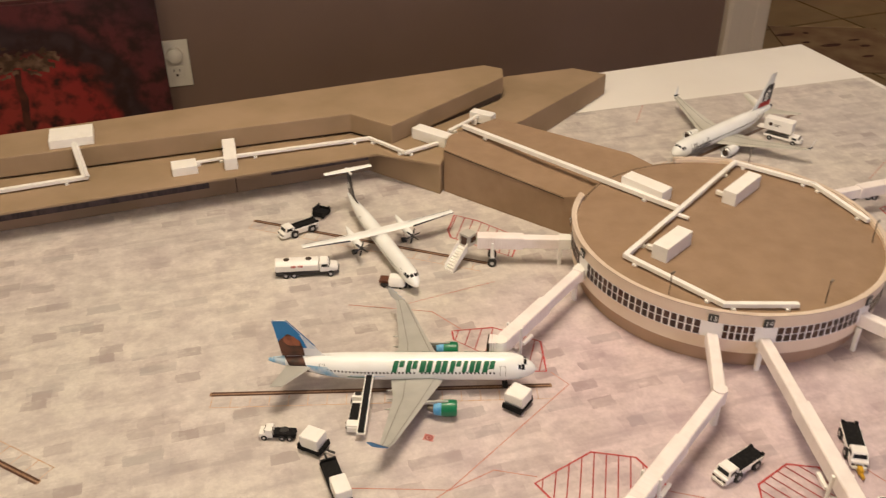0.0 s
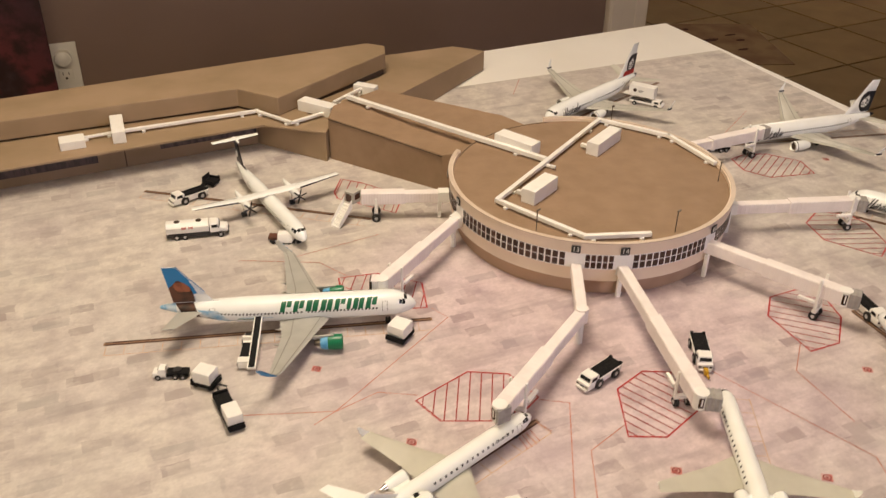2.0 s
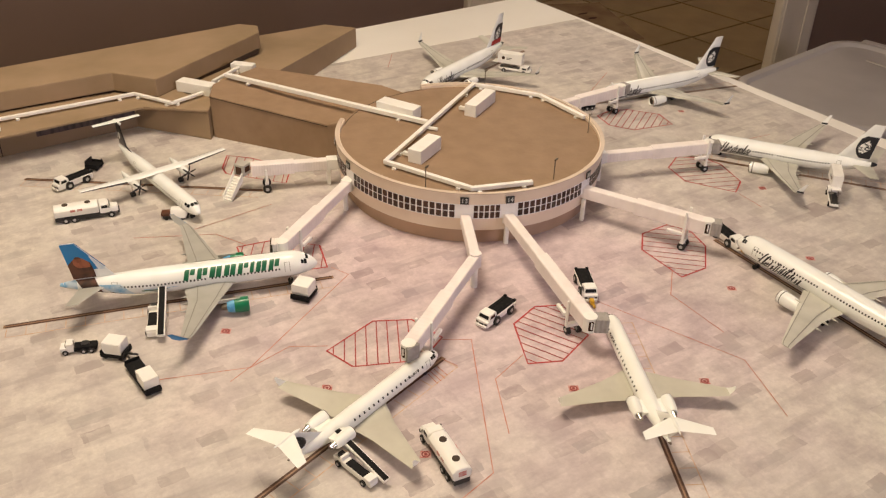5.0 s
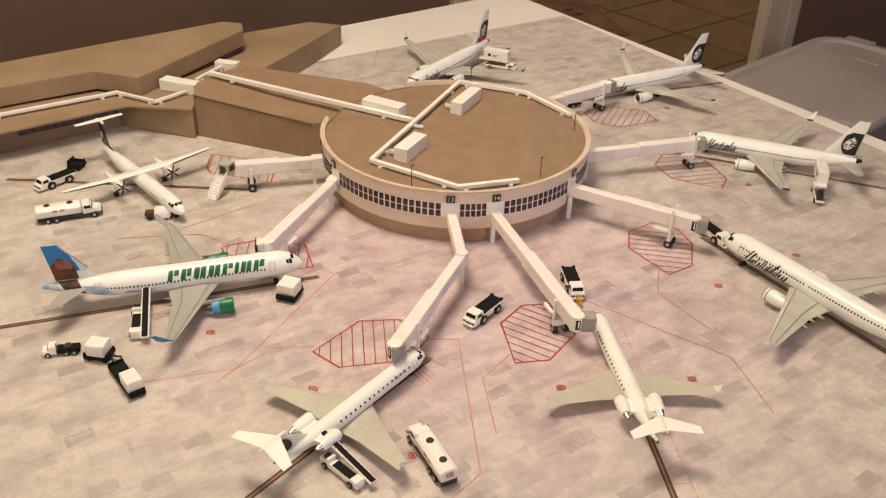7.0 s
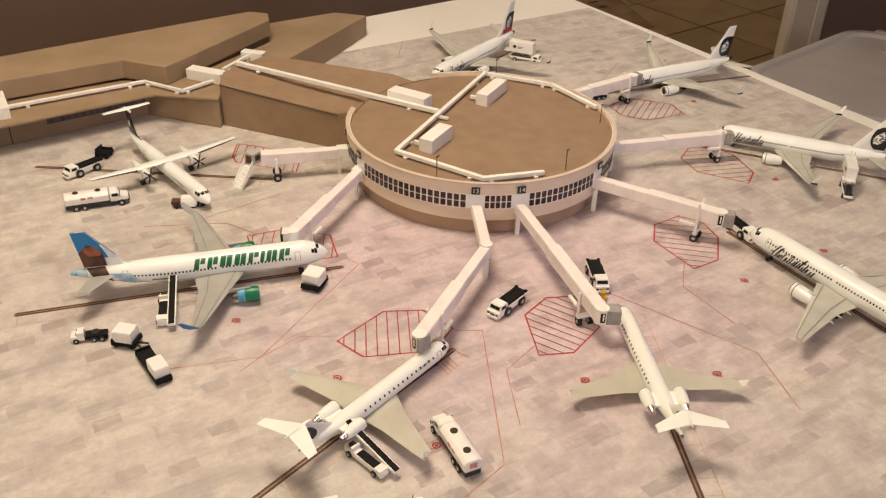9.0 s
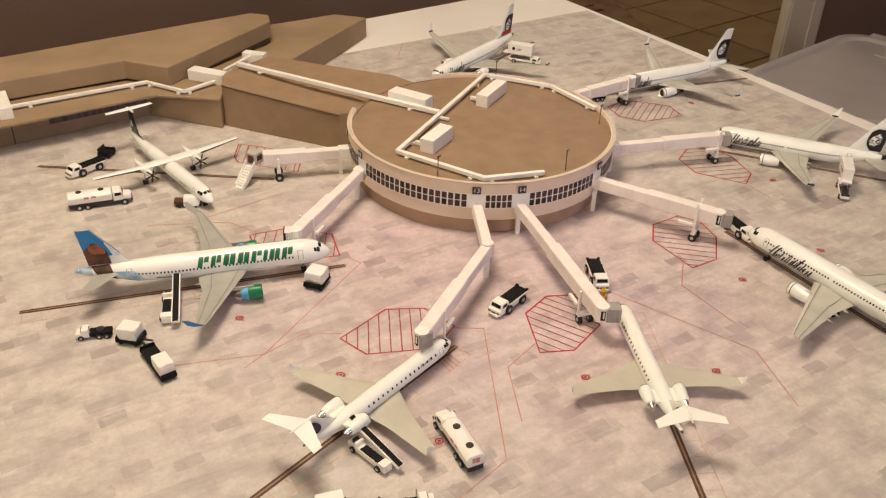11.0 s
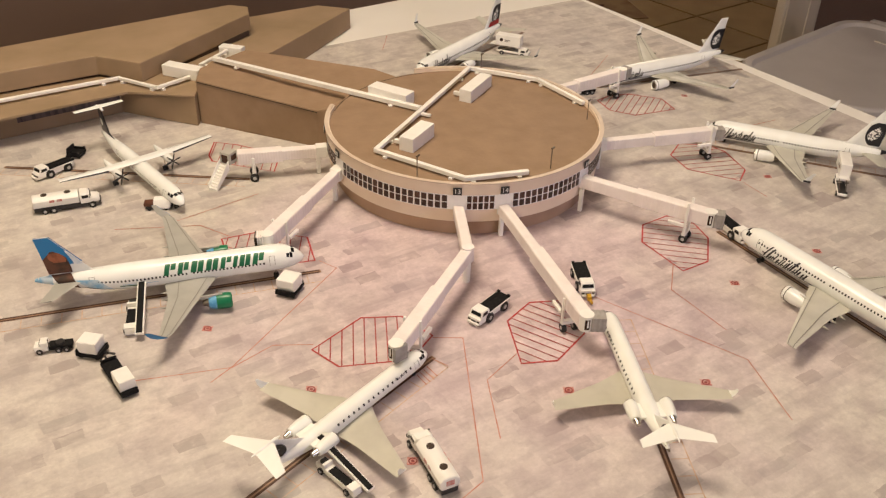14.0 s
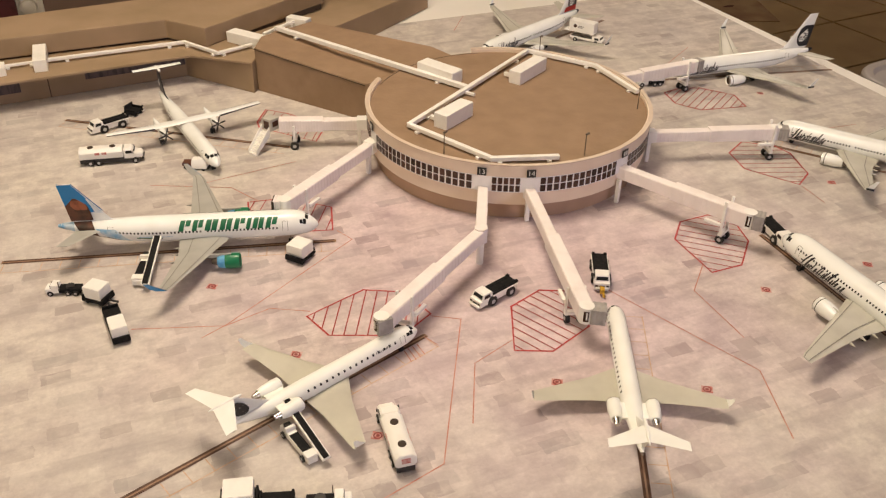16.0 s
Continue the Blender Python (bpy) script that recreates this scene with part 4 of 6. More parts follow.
class Body:
    """The round hull of an aircraft: its length, width, height of axis, and places on its skin."""

    def __init__(self, length, width, axis):
        self.length, self.width, self.axis = length, width, axis

    def at(self, f):
        for (f0, r0, z0), (f1, r1, z1) in zip(PROFILE, PROFILE[1:]):
            if f <= f1:
                k = (f - f0) / (f1 - f0)
                return (r0 + (r1 - r0) * k) * self.width, self.axis + (z0 + (z1 - z0) * k) * self.width
        return PROFILE[-1][1] * self.width, self.axis + PROFILE[-1][2] * self.width

    def skin(self, f, angle, off=0.0):
        """A point at share f of the length; angle in degrees from straight left, up positive."""
        r, z = self.at(f)
        r += off
        return Vector((-f * self.length, r * math.cos(radians(angle)), z + r * math.sin(radians(angle))))

    def hull(self):
        rows = []
        for f, r, z in PROFILE:
            rows.append([tuple(self.skin(f, 360 * i / 28)) for i in range(28)])
        return add_loft(fresh(), rows)

    def patch(self, bm, f0, f1, a0, a1, off=0.00012, nf=2, na=2, lean=0.0):
        """A decal quad on the skin; lean shifts its top edge along the hull."""
        grid = [[bm.verts.new(self.skin(f0 + (f1 - f0) * i / nf + lean * j / na, a0 + (a1 - a0) * j / na, off)) for j in range(na + 1)] for i in range(nf + 1)]
        for i in range(nf):
            for j in range(na):
                bm.faces.new((grid[i][j], grid[i + 1][j], grid[i + 1][j + 1], grid[i][j + 1]))
        return bm


def aerofoil(le, chord, thick, up=Vector((0, 0, 1)), back=Vector((-1, 0, 0))):
    """Section points round a wing: leading edge le, running back."""
    out = []
    for c, t in ((0, 0), (.06, .55), (.25, 1.0), (.55, .75), (1.0, .04), (.55, -.35), (.25, -.5), (.06, -.35)):
        out.append(tuple(Vector(le) + back * chord * c + up * thick * t * 0.5))
    return out


def blade(sections, mat, name, parent, label="", up=Vector((0, 0, 1))):
    """A wing-like part through sections of (leading edge, chord, thickness)."""
    bm = add_loft(fresh(), [aerofoil(le, c, t, up) for le, c, t in sections])
    return part(name, bm, mat, parent, label, smooth=True)


def wheel_leg(parent, x, y, top, r, pair=0.0016, lift=0.0):
    g = part("landing_gear", add_cyl(fresh(), (x, y, r + lift), (x, y, top), r * 0.28, seg=8), M_METAL, parent)
    for s in (-1, 1):
        part("wheel", add_cyl(fresh(), (x, y + s * pair - 0.0007, r + lift), (x, y + s * pair + 0.0007, r + lift), r, seg=16), M_TYRE, g, smooth=True)


def nacelle(parent, x, y, z, length, r, mat, label, inlet=M_METAL, core=M_BRASS):
    """A round engine: cowl with a hollow mouth, fan, exhaust cone."""
    rows = []
    for f, k in ((0.06, .70), (0.0, .84), (0.02, .94), (.15, 1.0), (.45, 1.0), (.75, .90), (1.0, .74), (1.0, .62)):
        rows.append([(x - f * length, y + k * r * math.cos(a), z + k * r * math.sin(a)) for a in [i * math.tau / 24 for i in range(24)]])
    e = part("engine", add_loft(fresh(), rows), mat, parent, label, smooth=True)
    rows = []
    for f, k in ((0.05, .72), (-0.004, .85), (0.03, .965), (0.05, .97)):
        rows.append([(x - f * length, y + k * r * 1.01 * math.cos(a), z + k * r * 1.01 * math.sin(a)) for a in [i * math.tau / 24 for i in range(24)]])
    part("inlet_ring", add_loft(fresh(), rows, cap=False), inlet, e, smooth=True)
    part("fan", add_cyl(fresh(), (x - 0.055 * length, y, z), (x - 0.065 * length, y, z), r * 0.71, seg=20), M_SEAM, e)
    part("exhaust_cone", add_cyl(fresh(), (x - 0.97 * length, y, z), (x - 1.28 * length, y, z), r * 0.60, r * 0.34, seg=20), core, e, smooth=True)
    return e


def windows(parent, body, f0, f1, angle, step, size, skip=(), single=False):
    """Cabin windows on both sides: each a part of its own, or one fine row a side where they are tiny."""
    h = size * 1.25 / (body.width / 2) * 57.3 / 2
    for a in (angle, 180 - angle):
        bm = fresh()
        f = f0
        while f < f1:
            if not any(p < f < q for p, q in skip):
                body.patch(bm, f, f + size / body.length, a - h, a + h, nf=1, na=1)
                if single:
                    part("cabin_window", bm, M_GLASS, parent)
                    bm = fresh()
            f += step / body.length
        if not single:
            tagged(part("cabin_window_row", bm, M_GLASS, parent, "row of tiny dark cabin windows"), kind="stuff")


def cockpit(parent, body, f=0.035, big=1.0):
    for s in (0, 1):
        bm = fresh()
        for a0, a1, g0, g1 in ((26, 46, f + 0.023 * big, f + 0.034 * big), (24, 52, f + 0.010 * big, f + 0.0215 * big), (55, 87, f + 0.002 * big, f + 0.0135 * big)):
            p, q = (a0, a1) if s == 0 else (180 - a0, 180 - a1)
            body.patch(bm, g0, g1, p, q, 0.00015, 2, 2)
        part("windscreen", bm, M_GLASS, parent, "dark windscreen panes")


def door_marks(parent, body, places):
    for f, h in places:
        for s in (0, 1):
            lo, hi = (-6, h) if s == 0 else (186, 180 - h)
            w, t = 0.0038 / body.length, 0.0003 / body.length
            e = 1.2 if s == 0 else -1.2
            cols = [(f, lo, hi), (f + t, lo, hi), (f + t, hi - e, hi), (f + w, hi - e, hi), (f + w, lo, hi), (f + w + t, lo, hi)]
            bm = fresh()
            rows = [[bm.verts.new(body.skin(g, a + (b - a) * q / 3, 0.0001)) for q in range(4)] for g, a, b in cols]
            for a, b in zip(rows, rows[1:]):
                for q in range(3):
                    bm.faces.new((a[q], a[q + 1], b[q + 1], b[q]))
            part("door_outline", bm, M_LINE, parent)


def flap_lines(parent, sections, side, mat=M_LINE):
    """Thin dark hinge lines along a wing's rear and front edge."""
    bm = fresh()
    for c in (0.16, 0.72):
        pts = []
        for le, ch, t in sections:
            pts.append(Vector(le) + Vector((-1, 0, 0)) * ch * c + Vector((0, 0, t * (0.47 if c < .5 else 0.30) + 0.0002)))
        for p, q in zip(pts, pts[1:]):
            w = Vector((0.00035, 0, 0))
            bm.faces.new([bm.verts.new(v) for v in (p + w, p - w, q - w, q + w)])
    part("hinge_line", bm, mat, parent)


# length, hull width, height of axis, half span, wing root and tip leading edge, wing tip height, engine place, fin foot and tip, fin height, tail tip, half tailplane, gear, nose-down pitch
JETS = {
    "blunt": dict(L=0.1890, D=0.0198, Z=0.0176, half=0.0800, rx=0.0655, tx=0.0978, wz=0.0175, ex=0.0556, ey=0.0320, ez=0.0070, er=0.0058, fr=0.1500, ft=0.1732, fz=0.0575, sx=0.1720, sy=0.0310, gear=0.0900, pitch=-1.0),
    "short": dict(L=0.1660, D=0.0186, Z=0.0150, half=0.0885, rx=0.0605, tx=0.1035, wz=0.0180, ex=0.0530, ey=0.0255, ez=0.0068, er=0.0055, fr=0.1300, ft=0.1555, fz=0.0606, sx=0.1600, sy=0.0362, gear=0.0880, pitch=2.0),
    "long": dict(L=0.2000, D=0.0196, Z=0.0180, half=0.0840, rx=0.0750, tx=0.1165, wz=0.0170, ex=0.0680, ey=0.0262, ez=0.0088, er=0.0057, fr=0.1640, ft=0.1895, fz=0.0606, sx=0.1940, sy=0.0362, gear=0.1030, pitch=0.0),
}


def jet(label, nose, heading, kind, livery):
    """A low-wing twin jet in 1:200 with engines under the wings."""
    k = JETS[kind]
    L, D, Z, half, rx, tx, wz, gear = k["L"], k["D"], k["Z"], k["half"], -k["rx"], -k["tx"], k["wz"], -k["gear"]
    dull = livery == "green"
    pl = thing("model_airliner", label, "model airplane", (*nose, 0), heading, "parked model aircraft")
    pl.matrix_world = pose(*nose, 0, 0, 0, heading) @ pose(gear, 0, 0, 0, k["pitch"], 0) @ pose(-gear, 0, 0)
    body = Body(L, D, Z)
    part("fuselage", body.hull(), M_FUSE, pl, "glossy white fuselage", smooth=True)
    wing_mat = M_WING if dull else M_WINGW
    for s in (1, -1):
        mx = rx + (tx - rx) * 0.30
        sec = [((rx + 0.009, s * 0.002, Z - 0.32 * D), 0.0435, 0.0050), ((rx, s * D * 0.46, Z - 0.30 * D), 0.0365, 0.0044),
               ((mx, s * half * 0.37, Z - 0.24 * D + (wz - Z) * 0.25), 0.0240, 0.0028), ((tx + 0.0028, s * half * 0.955, wz - 0.0004), 0.0090, 0.0012), ((tx, s * half, wz), 0.0074, 0.0010)]
        w = blade(sec, wing_mat, "wing", pl, "grey swept wing" if dull else "ivory swept wing")
        flap_lines(w, sec, s, M_LINE2)
        if kind == "blunt":
            wl = [((tx, s * half, wz), 0.0072, 0.0010), ((tx - 0.0035, s * (half + 0.0016), wz + 0.0028), 0.0074, 0.0008), ((tx - 0.0105, s * (half + 0.0042), wz + 0.0088), 0.0032, 0.0005)]
            out = [((x, y + s * 0.0005, z - 0.0001), c, t * 0.5) for (x, y, z), c, t in wl]
            blade(out, M_BLUE, "winglet_paint", w, "blue outer face of the winglet", up=Vector((0, s, 0.2)))
        elif kind == "short":
            wl = [((tx, s * half, wz), 0.0072, 0.0010), ((tx - 0.0022, s * (half + 0.0012), wz + 0.0030), 0.0052, 0.0008), ((tx - 0.0085, s * (half + 0.0030), wz + 0.0110), 0.0020, 0.0005)]
            part("winglet_band", add_box(fresh(), (tx - 0.0046, s * (half + 0.0008), wz + 0.0016), (0.0062, 0.0022, 0.0016), 0, bevel=0.0004), M_DARK, w, "dark band at the winglet's foot")
        if kind != "long":
            blade(wl, M_FUSE if not dull else M_WING, "winglet", w, "upturned winglet", up=Vector((0, s, 0.2)))
        for q in (0.24, 0.36, 0.50):
            y = s * half * q
            f = (q - 0.10) / 0.27 if q < 0.37 else 1 + (q - 0.37) / 0.585
            a, b = (sec[1], sec[2]) if q < 0.37 else (sec[2], sec[3])
            f = f if q < 0.37 else f - 1
            x = (a[0][0] - a[1]) * (1 - f) + (b[0][0] - b[1]) * f
            z = a[0][2] * (1 - f) + b[0][2] * f
            part("flap_fairing", add_loft(fresh(), [[(x + dx, y + r * math.cos(t), z - 0.0009 + r * math.sin(t)) for t in [i * math.tau / 8 for i in range(8)]]
                                                    for dx, r in ((0.009, 0.0003), (0.004, 0.0011), (0.0, 0.0010), (-0.0042, 0.0002))]), wing_mat, w, smooth=True)
        ex, ey, ez, er = -k["ex"], s * k["ey"], k["ez"], k["er"]
        e = nacelle(pl, ex, ey, ez, 0.0160 if dull else 0.0190, er, M_GREEN if dull else M_FUSE, "green engine nacelle" if dull else "white engine nacelle", inlet=M_METAL if not dull else M_GREEN)
        if dull:
            rows = [[(ex - f * 0.0160, ey + q * er * math.cos(a), ez + q * er * math.sin(a)) for a in [i * math.tau / 24 for i in range(24)]] for f, q in ((.66, .95), (.76, .912), (1.0, .755))]
            part("cowl_band", add_loft(fresh(), rows, cap=False), M_COWL, e, "bright blue rear cowl band", smooth=True)
        else:
            rows = [[(ex - f * 0.0190, ey + q * er * math.cos(a), ez + q * er * math.sin(a)) for a in [i * math.tau / 24 for i in range(24)]] for f, q in ((.17, 1.012), (.205, 1.012))]
            part("cowl_line", add_loft(fresh(), rows, cap=False), M_DARK, e, "thin dark cowl line", smooth=True)
        top = Z - 0.24 * D
        part("pylon", add_box(fresh(), (ex - 0.0145, ey, (ez + er * 0.7 + top) / 2), (0.0170, 0.0014, max(0.002, top - ez - er * 0.5)), 0, bevel=0.0004), wing_mat, pl)
        sx = -k["sx"]
        st = [((sx + 0.017, s * 0.002, Z + 0.14 * D), 0.0205, 0.0022), ((sx - 0.002, s * k["sy"], Z + 0.36 * D), 0.0085, 0.0010)]
        blade(st, wing_mat, "tailplane", pl)
        wheel_leg(pl, gear, s * 0.0165, Z - 0.3 * D, 0.0028)
    nx = -0.115 * L
    wheel_leg(pl, nx, 0.0, Z - 0.45 * D, 0.0021, lift=(nx - gear) * math.tan(radians(k["pitch"])))
    fr, ft, zt = -k["fr"], -k["ft"], k["fz"]
    zr = Z + 0.52 * D
    fin = [((fr + 0.018, 0, Z + 0.44 * D), 0.0440, 0.0008), ((fr, 0, zr), 0.0285, 0.0022), ((fr + (ft - fr) * 0.30, 0, zr + (zt - zr) * 0.30), 0.0228, 0.0020), ((ft, 0, zt), 0.0098, 0.0011)]
    tail = blade(fin, M_FUSE, "fin", pl, "white fin", up=Vector((0, 1, 0)))

    def fin_patch(z0, z1, c0, c1, mat, name, lab, lift=1.35, n=8):
        """Paint on both faces of the fin between two heights and two shares of its chord."""
        def row(z):
            for (p, c, t), (q, e, u) in zip(fin[1:], fin[2:]):
                if z <= q[2] + 1e-6:
                    f = max(0.0, (z - p[2]) / (q[2] - p[2]))
                    return p[0] + (q[0] - p[0]) * f, c + (e - c) * f, t + (u - t) * f
            return fin[-1][0][0], fin[-1][1], fin[-1][2]
        for s in (-1, 1):
            bm = fresh()
            grid = []
            for i in range(n + 1):
                z = z0 + (z1 - z0) * i / n
                x, ch, th = row(z)
                a, b = (c0(i / n), c1(i / n)) if callable(c0) else (c0, c1)
                grid.append([bm.verts.new((x - ch * (a + (b - a) * j / 4), s * (th * 0.5 * lift * 0.8 + 0.00012), z)) for j in range(5)])
            for i in range(n):
                for j in range(4):
                    bm.faces.new((grid[i][j], grid[i][j + 1], grid[i + 1][j + 1], grid[i + 1][j]))
            part(name, bm, mat, tail, lab)

    height = zt - zr
    windows(pl, body, 0.155 if dull else 0.12, 0.785, {"blunt": 9, "short": 8, "long": 22}[kind], 0.00265, 0.0012, skip=((0.43, 0.445),))
    cockpit(pl, body)
    door_marks(pl, body, ((0.115, 38), (0.785, 38)))
    if dull:
        fin_patch(zr + 0.22 * height, zt - 0.0002, 0.0, 1.0, M_BLUE, "fin_paint", "blue fin paint")
        fin_patch(zr, zr + 0.22 * height, lambda t: 0.60 - 0.2 * t, lambda t: 1.0, M_BLUE, "fin_paint", "blue fin paint")
        fin_patch(zr + 0.20 * height, zr + 0.60 * height, lambda t: 0.0, lambda t: 0.22 - 0.16 * t, M_PALE, "fin_front", "pale grey-blue front edge of the fin", 1.45)
        head = lambda t: 0.44 - 0.30 * t + 0.30 * max(0.0, t - 0.70) / 0.30
        fin_patch(zr, zr + 0.62 * height, head, lambda t: 1.0 - 0.42 * max(0.0, t - 0.68) / 0.32, M_BROWN, "fin_print", "plain brown printed shape on the fin", 1.60, 14)
        fin_patch(zr + 0.30 * height, zr + 0.57 * height, lambda t: 0.36 - 0.10 * math.sin(t * 3.14), lambda t: 0.70 + 0.10 * math.sin(t * 3.14), M_RUST, "fin_print", "rust-brown upper part of the printed shape", 1.75, 10)
        for lo, hi in ((-45, 24), (225, 156)):
            part("rear_print", body.patch(fresh(), 0.720, 0.800, lo, hi, 0.00014, 6, 8, lean=0.055), M_SKY, pl, "pale blue painted rear hull")
        for lo, hi in ((-40, 90), (220, 90)):
            part("rear_print", body.patch(fresh(), 0.842, 0.912, lo, hi, 0.0002, 5, 10, lean=0.028), M_BROWN, pl, "brown printed patch running down the hull")
        for lo, hi in ((-62, -28), (242, 208)):
            part("rear_print", body.patch(fresh(), 0.725, 0.742, lo, hi, 0.00022, 4, 6, lean=0.085), M_BROWN, pl, "dark brown sweep under the tailplane")
        part("tail_cone_paint", body.patch(fresh(), 0.935, 0.9995, -180, 180, 0.00014, 3, 20), M_SKY, pl, "light blue tail cone")
        # the name on the hull as plain slanted blocks
        widths = (0.046, 0.046, 0.018, 0.044, 0.050, 0.052, 0.044, 0.046)
        fills = ((0.30, 1.0), (0.0, 1.0), (0.0, 1.0), (0.5, 1.0), (0.0, 1.0), (0.0, 1.0), (0.30, 1.0), (0.45, 1.0))
        for side in (0, 1):
            for q, (wd, fill) in enumerate(zip(widths, fills)):
                f0 = 0.160 + sum(widths[:q]) + 0.0048 * q
                spots = [(0.53, 0.94, 0.0, 1.0), (0.06, 0.46, *fill)] if wd > 0.03 else [(0.06, 0.94, 0.0, 1.0)]
                for u0, u1, v0, v1 in spots:
                    lo, hi = 12 + 48 * v0, 12 + 48 * v1
                    lo, hi = (180 - lo, 180 - hi) if side else (lo, hi)
                    part("name_block", body.patch(fresh(), f0 + wd * u0 - 0.011 * v0, f0 + wd * u1 - 0.011 * v0, lo, hi, 0.0002, 2, 6, lean=-0.011 * (v1 - v0)), M_LETTER, pl, "plain dark green block of the airline marking")
        for lo, hi in ((-14, -20), (194, 200)):
            part("small_marking", body.patch(fresh(), 0.60, 0.70, lo, hi, 0.0002, 4, 1), M_LETTER, pl)
            part("small_marking", body.patch(fresh(), 0.56, 0.69, lo + (6 if lo < 0 else -6), hi + (9 if lo < 0 else -9), 0.0002, 4, 1), M_SKY, pl)
    else:
        edge = lambda t: 0.30 - 0.16 * t + 0.34 * (1 - t) ** 3 + 0.20 * max(0.0, t - 0.86) / 0.14
        fin_patch(zr + 0.02 * height, zr + 0.66 * height, edge, lambda t: 0.985, M_DARK, "fin_panel", "dark blue rounded panel on the fin", 1.4, 14)
        fin_patch(zr + 0.14 * height, zr + 0.54 * height, lambda t: 0.58 - 0.22 * math.sin(t * 3.14), lambda t: 0.62 + 0.22 * math.sin(t * 3.14), M_FINPRINT, "fin_print", "plain pale shape inside the dark panel", 1.75, 10)
        if livery == "red":
            fin_patch(zr, zr + 0.15 * height, 0.25, 0.985, M_REDP, "fin_band", "red band at the fin's foot", 1.55)
        part("tail_cone_paint", body.patch(fresh(), 0.968, 0.9995, -180, 180, 0.00014, 2, 20), M_DARK, pl, "dark tail cone tip")
        rnd = random.Random(7)
        first, last = (0.118, 0.290) if kind == "short" else (0.150, 0.335)
        for side in (0, 1):
            bm = fresh()
            f = first
            i = 0
            while f < last:
                wd = rnd.choice((0.0052, 0.0066, 0.0080))
                tall = i in (0, 1, 6, 11)
                lo = rnd.uniform(-34, -22)
                hi = lo + rnd.choice((30, 36, 42)) + (26 if tall else 0)
                if side == 0:
                    body.patch(bm, f, f + wd, lo, hi, 0.0002, 1, 5, lean=0.00050 * (hi - lo))
                else:
                    body.patch(bm, f, f + wd, 180 - lo, 180 - hi, 0.0002, 1, 5, lean=-0.00050 * (hi - lo))
                if i % 2 == 0:
                    a0 = lo + rnd.uniform(6, 20)
                    body.patch(bm, f - 0.002, f + 0.014, a0 if side == 0 else 180 - a0, a0 + 6 if side == 0 else 174 - a0, 0.0002, 2, 1)
                f += wd + rnd.uniform(0.0040, 0.0066)
                i += 1
            part("script_marking", bm, M_DARK, pl, "dark blue plain strokes of the airline marking")
            lo = (-26, -31) if side == 0 else (206, 211)
            part("cheat_line", body.patch(fresh(), 0.085, 0.42, *lo, 0.0002, 10, 1), M_DARK, pl, "thin dark blue line under the marking")
    return pl


jet("white model airliner with green block lettering, green engines and blue fin", (-0.2000, -0.0883), -17.95, "blunt", "green")
jet("long white model airliner with dark script and blunt wing tips", (0.1190, -0.2305), 89.7, "long", "script")
jet("white model airliner with dark script, docked at a straight jet bridge", (0.2491, -0.0663), 121.1, "short", "script")
jet("white model airliner with dark script, parked by the board edge", (0.2385, 0.0838), 171.2, "short", "script")
jet("white model airliner with dark fin panel over a red band", (0.0696, 0.2031), 200.4, "short", "red")


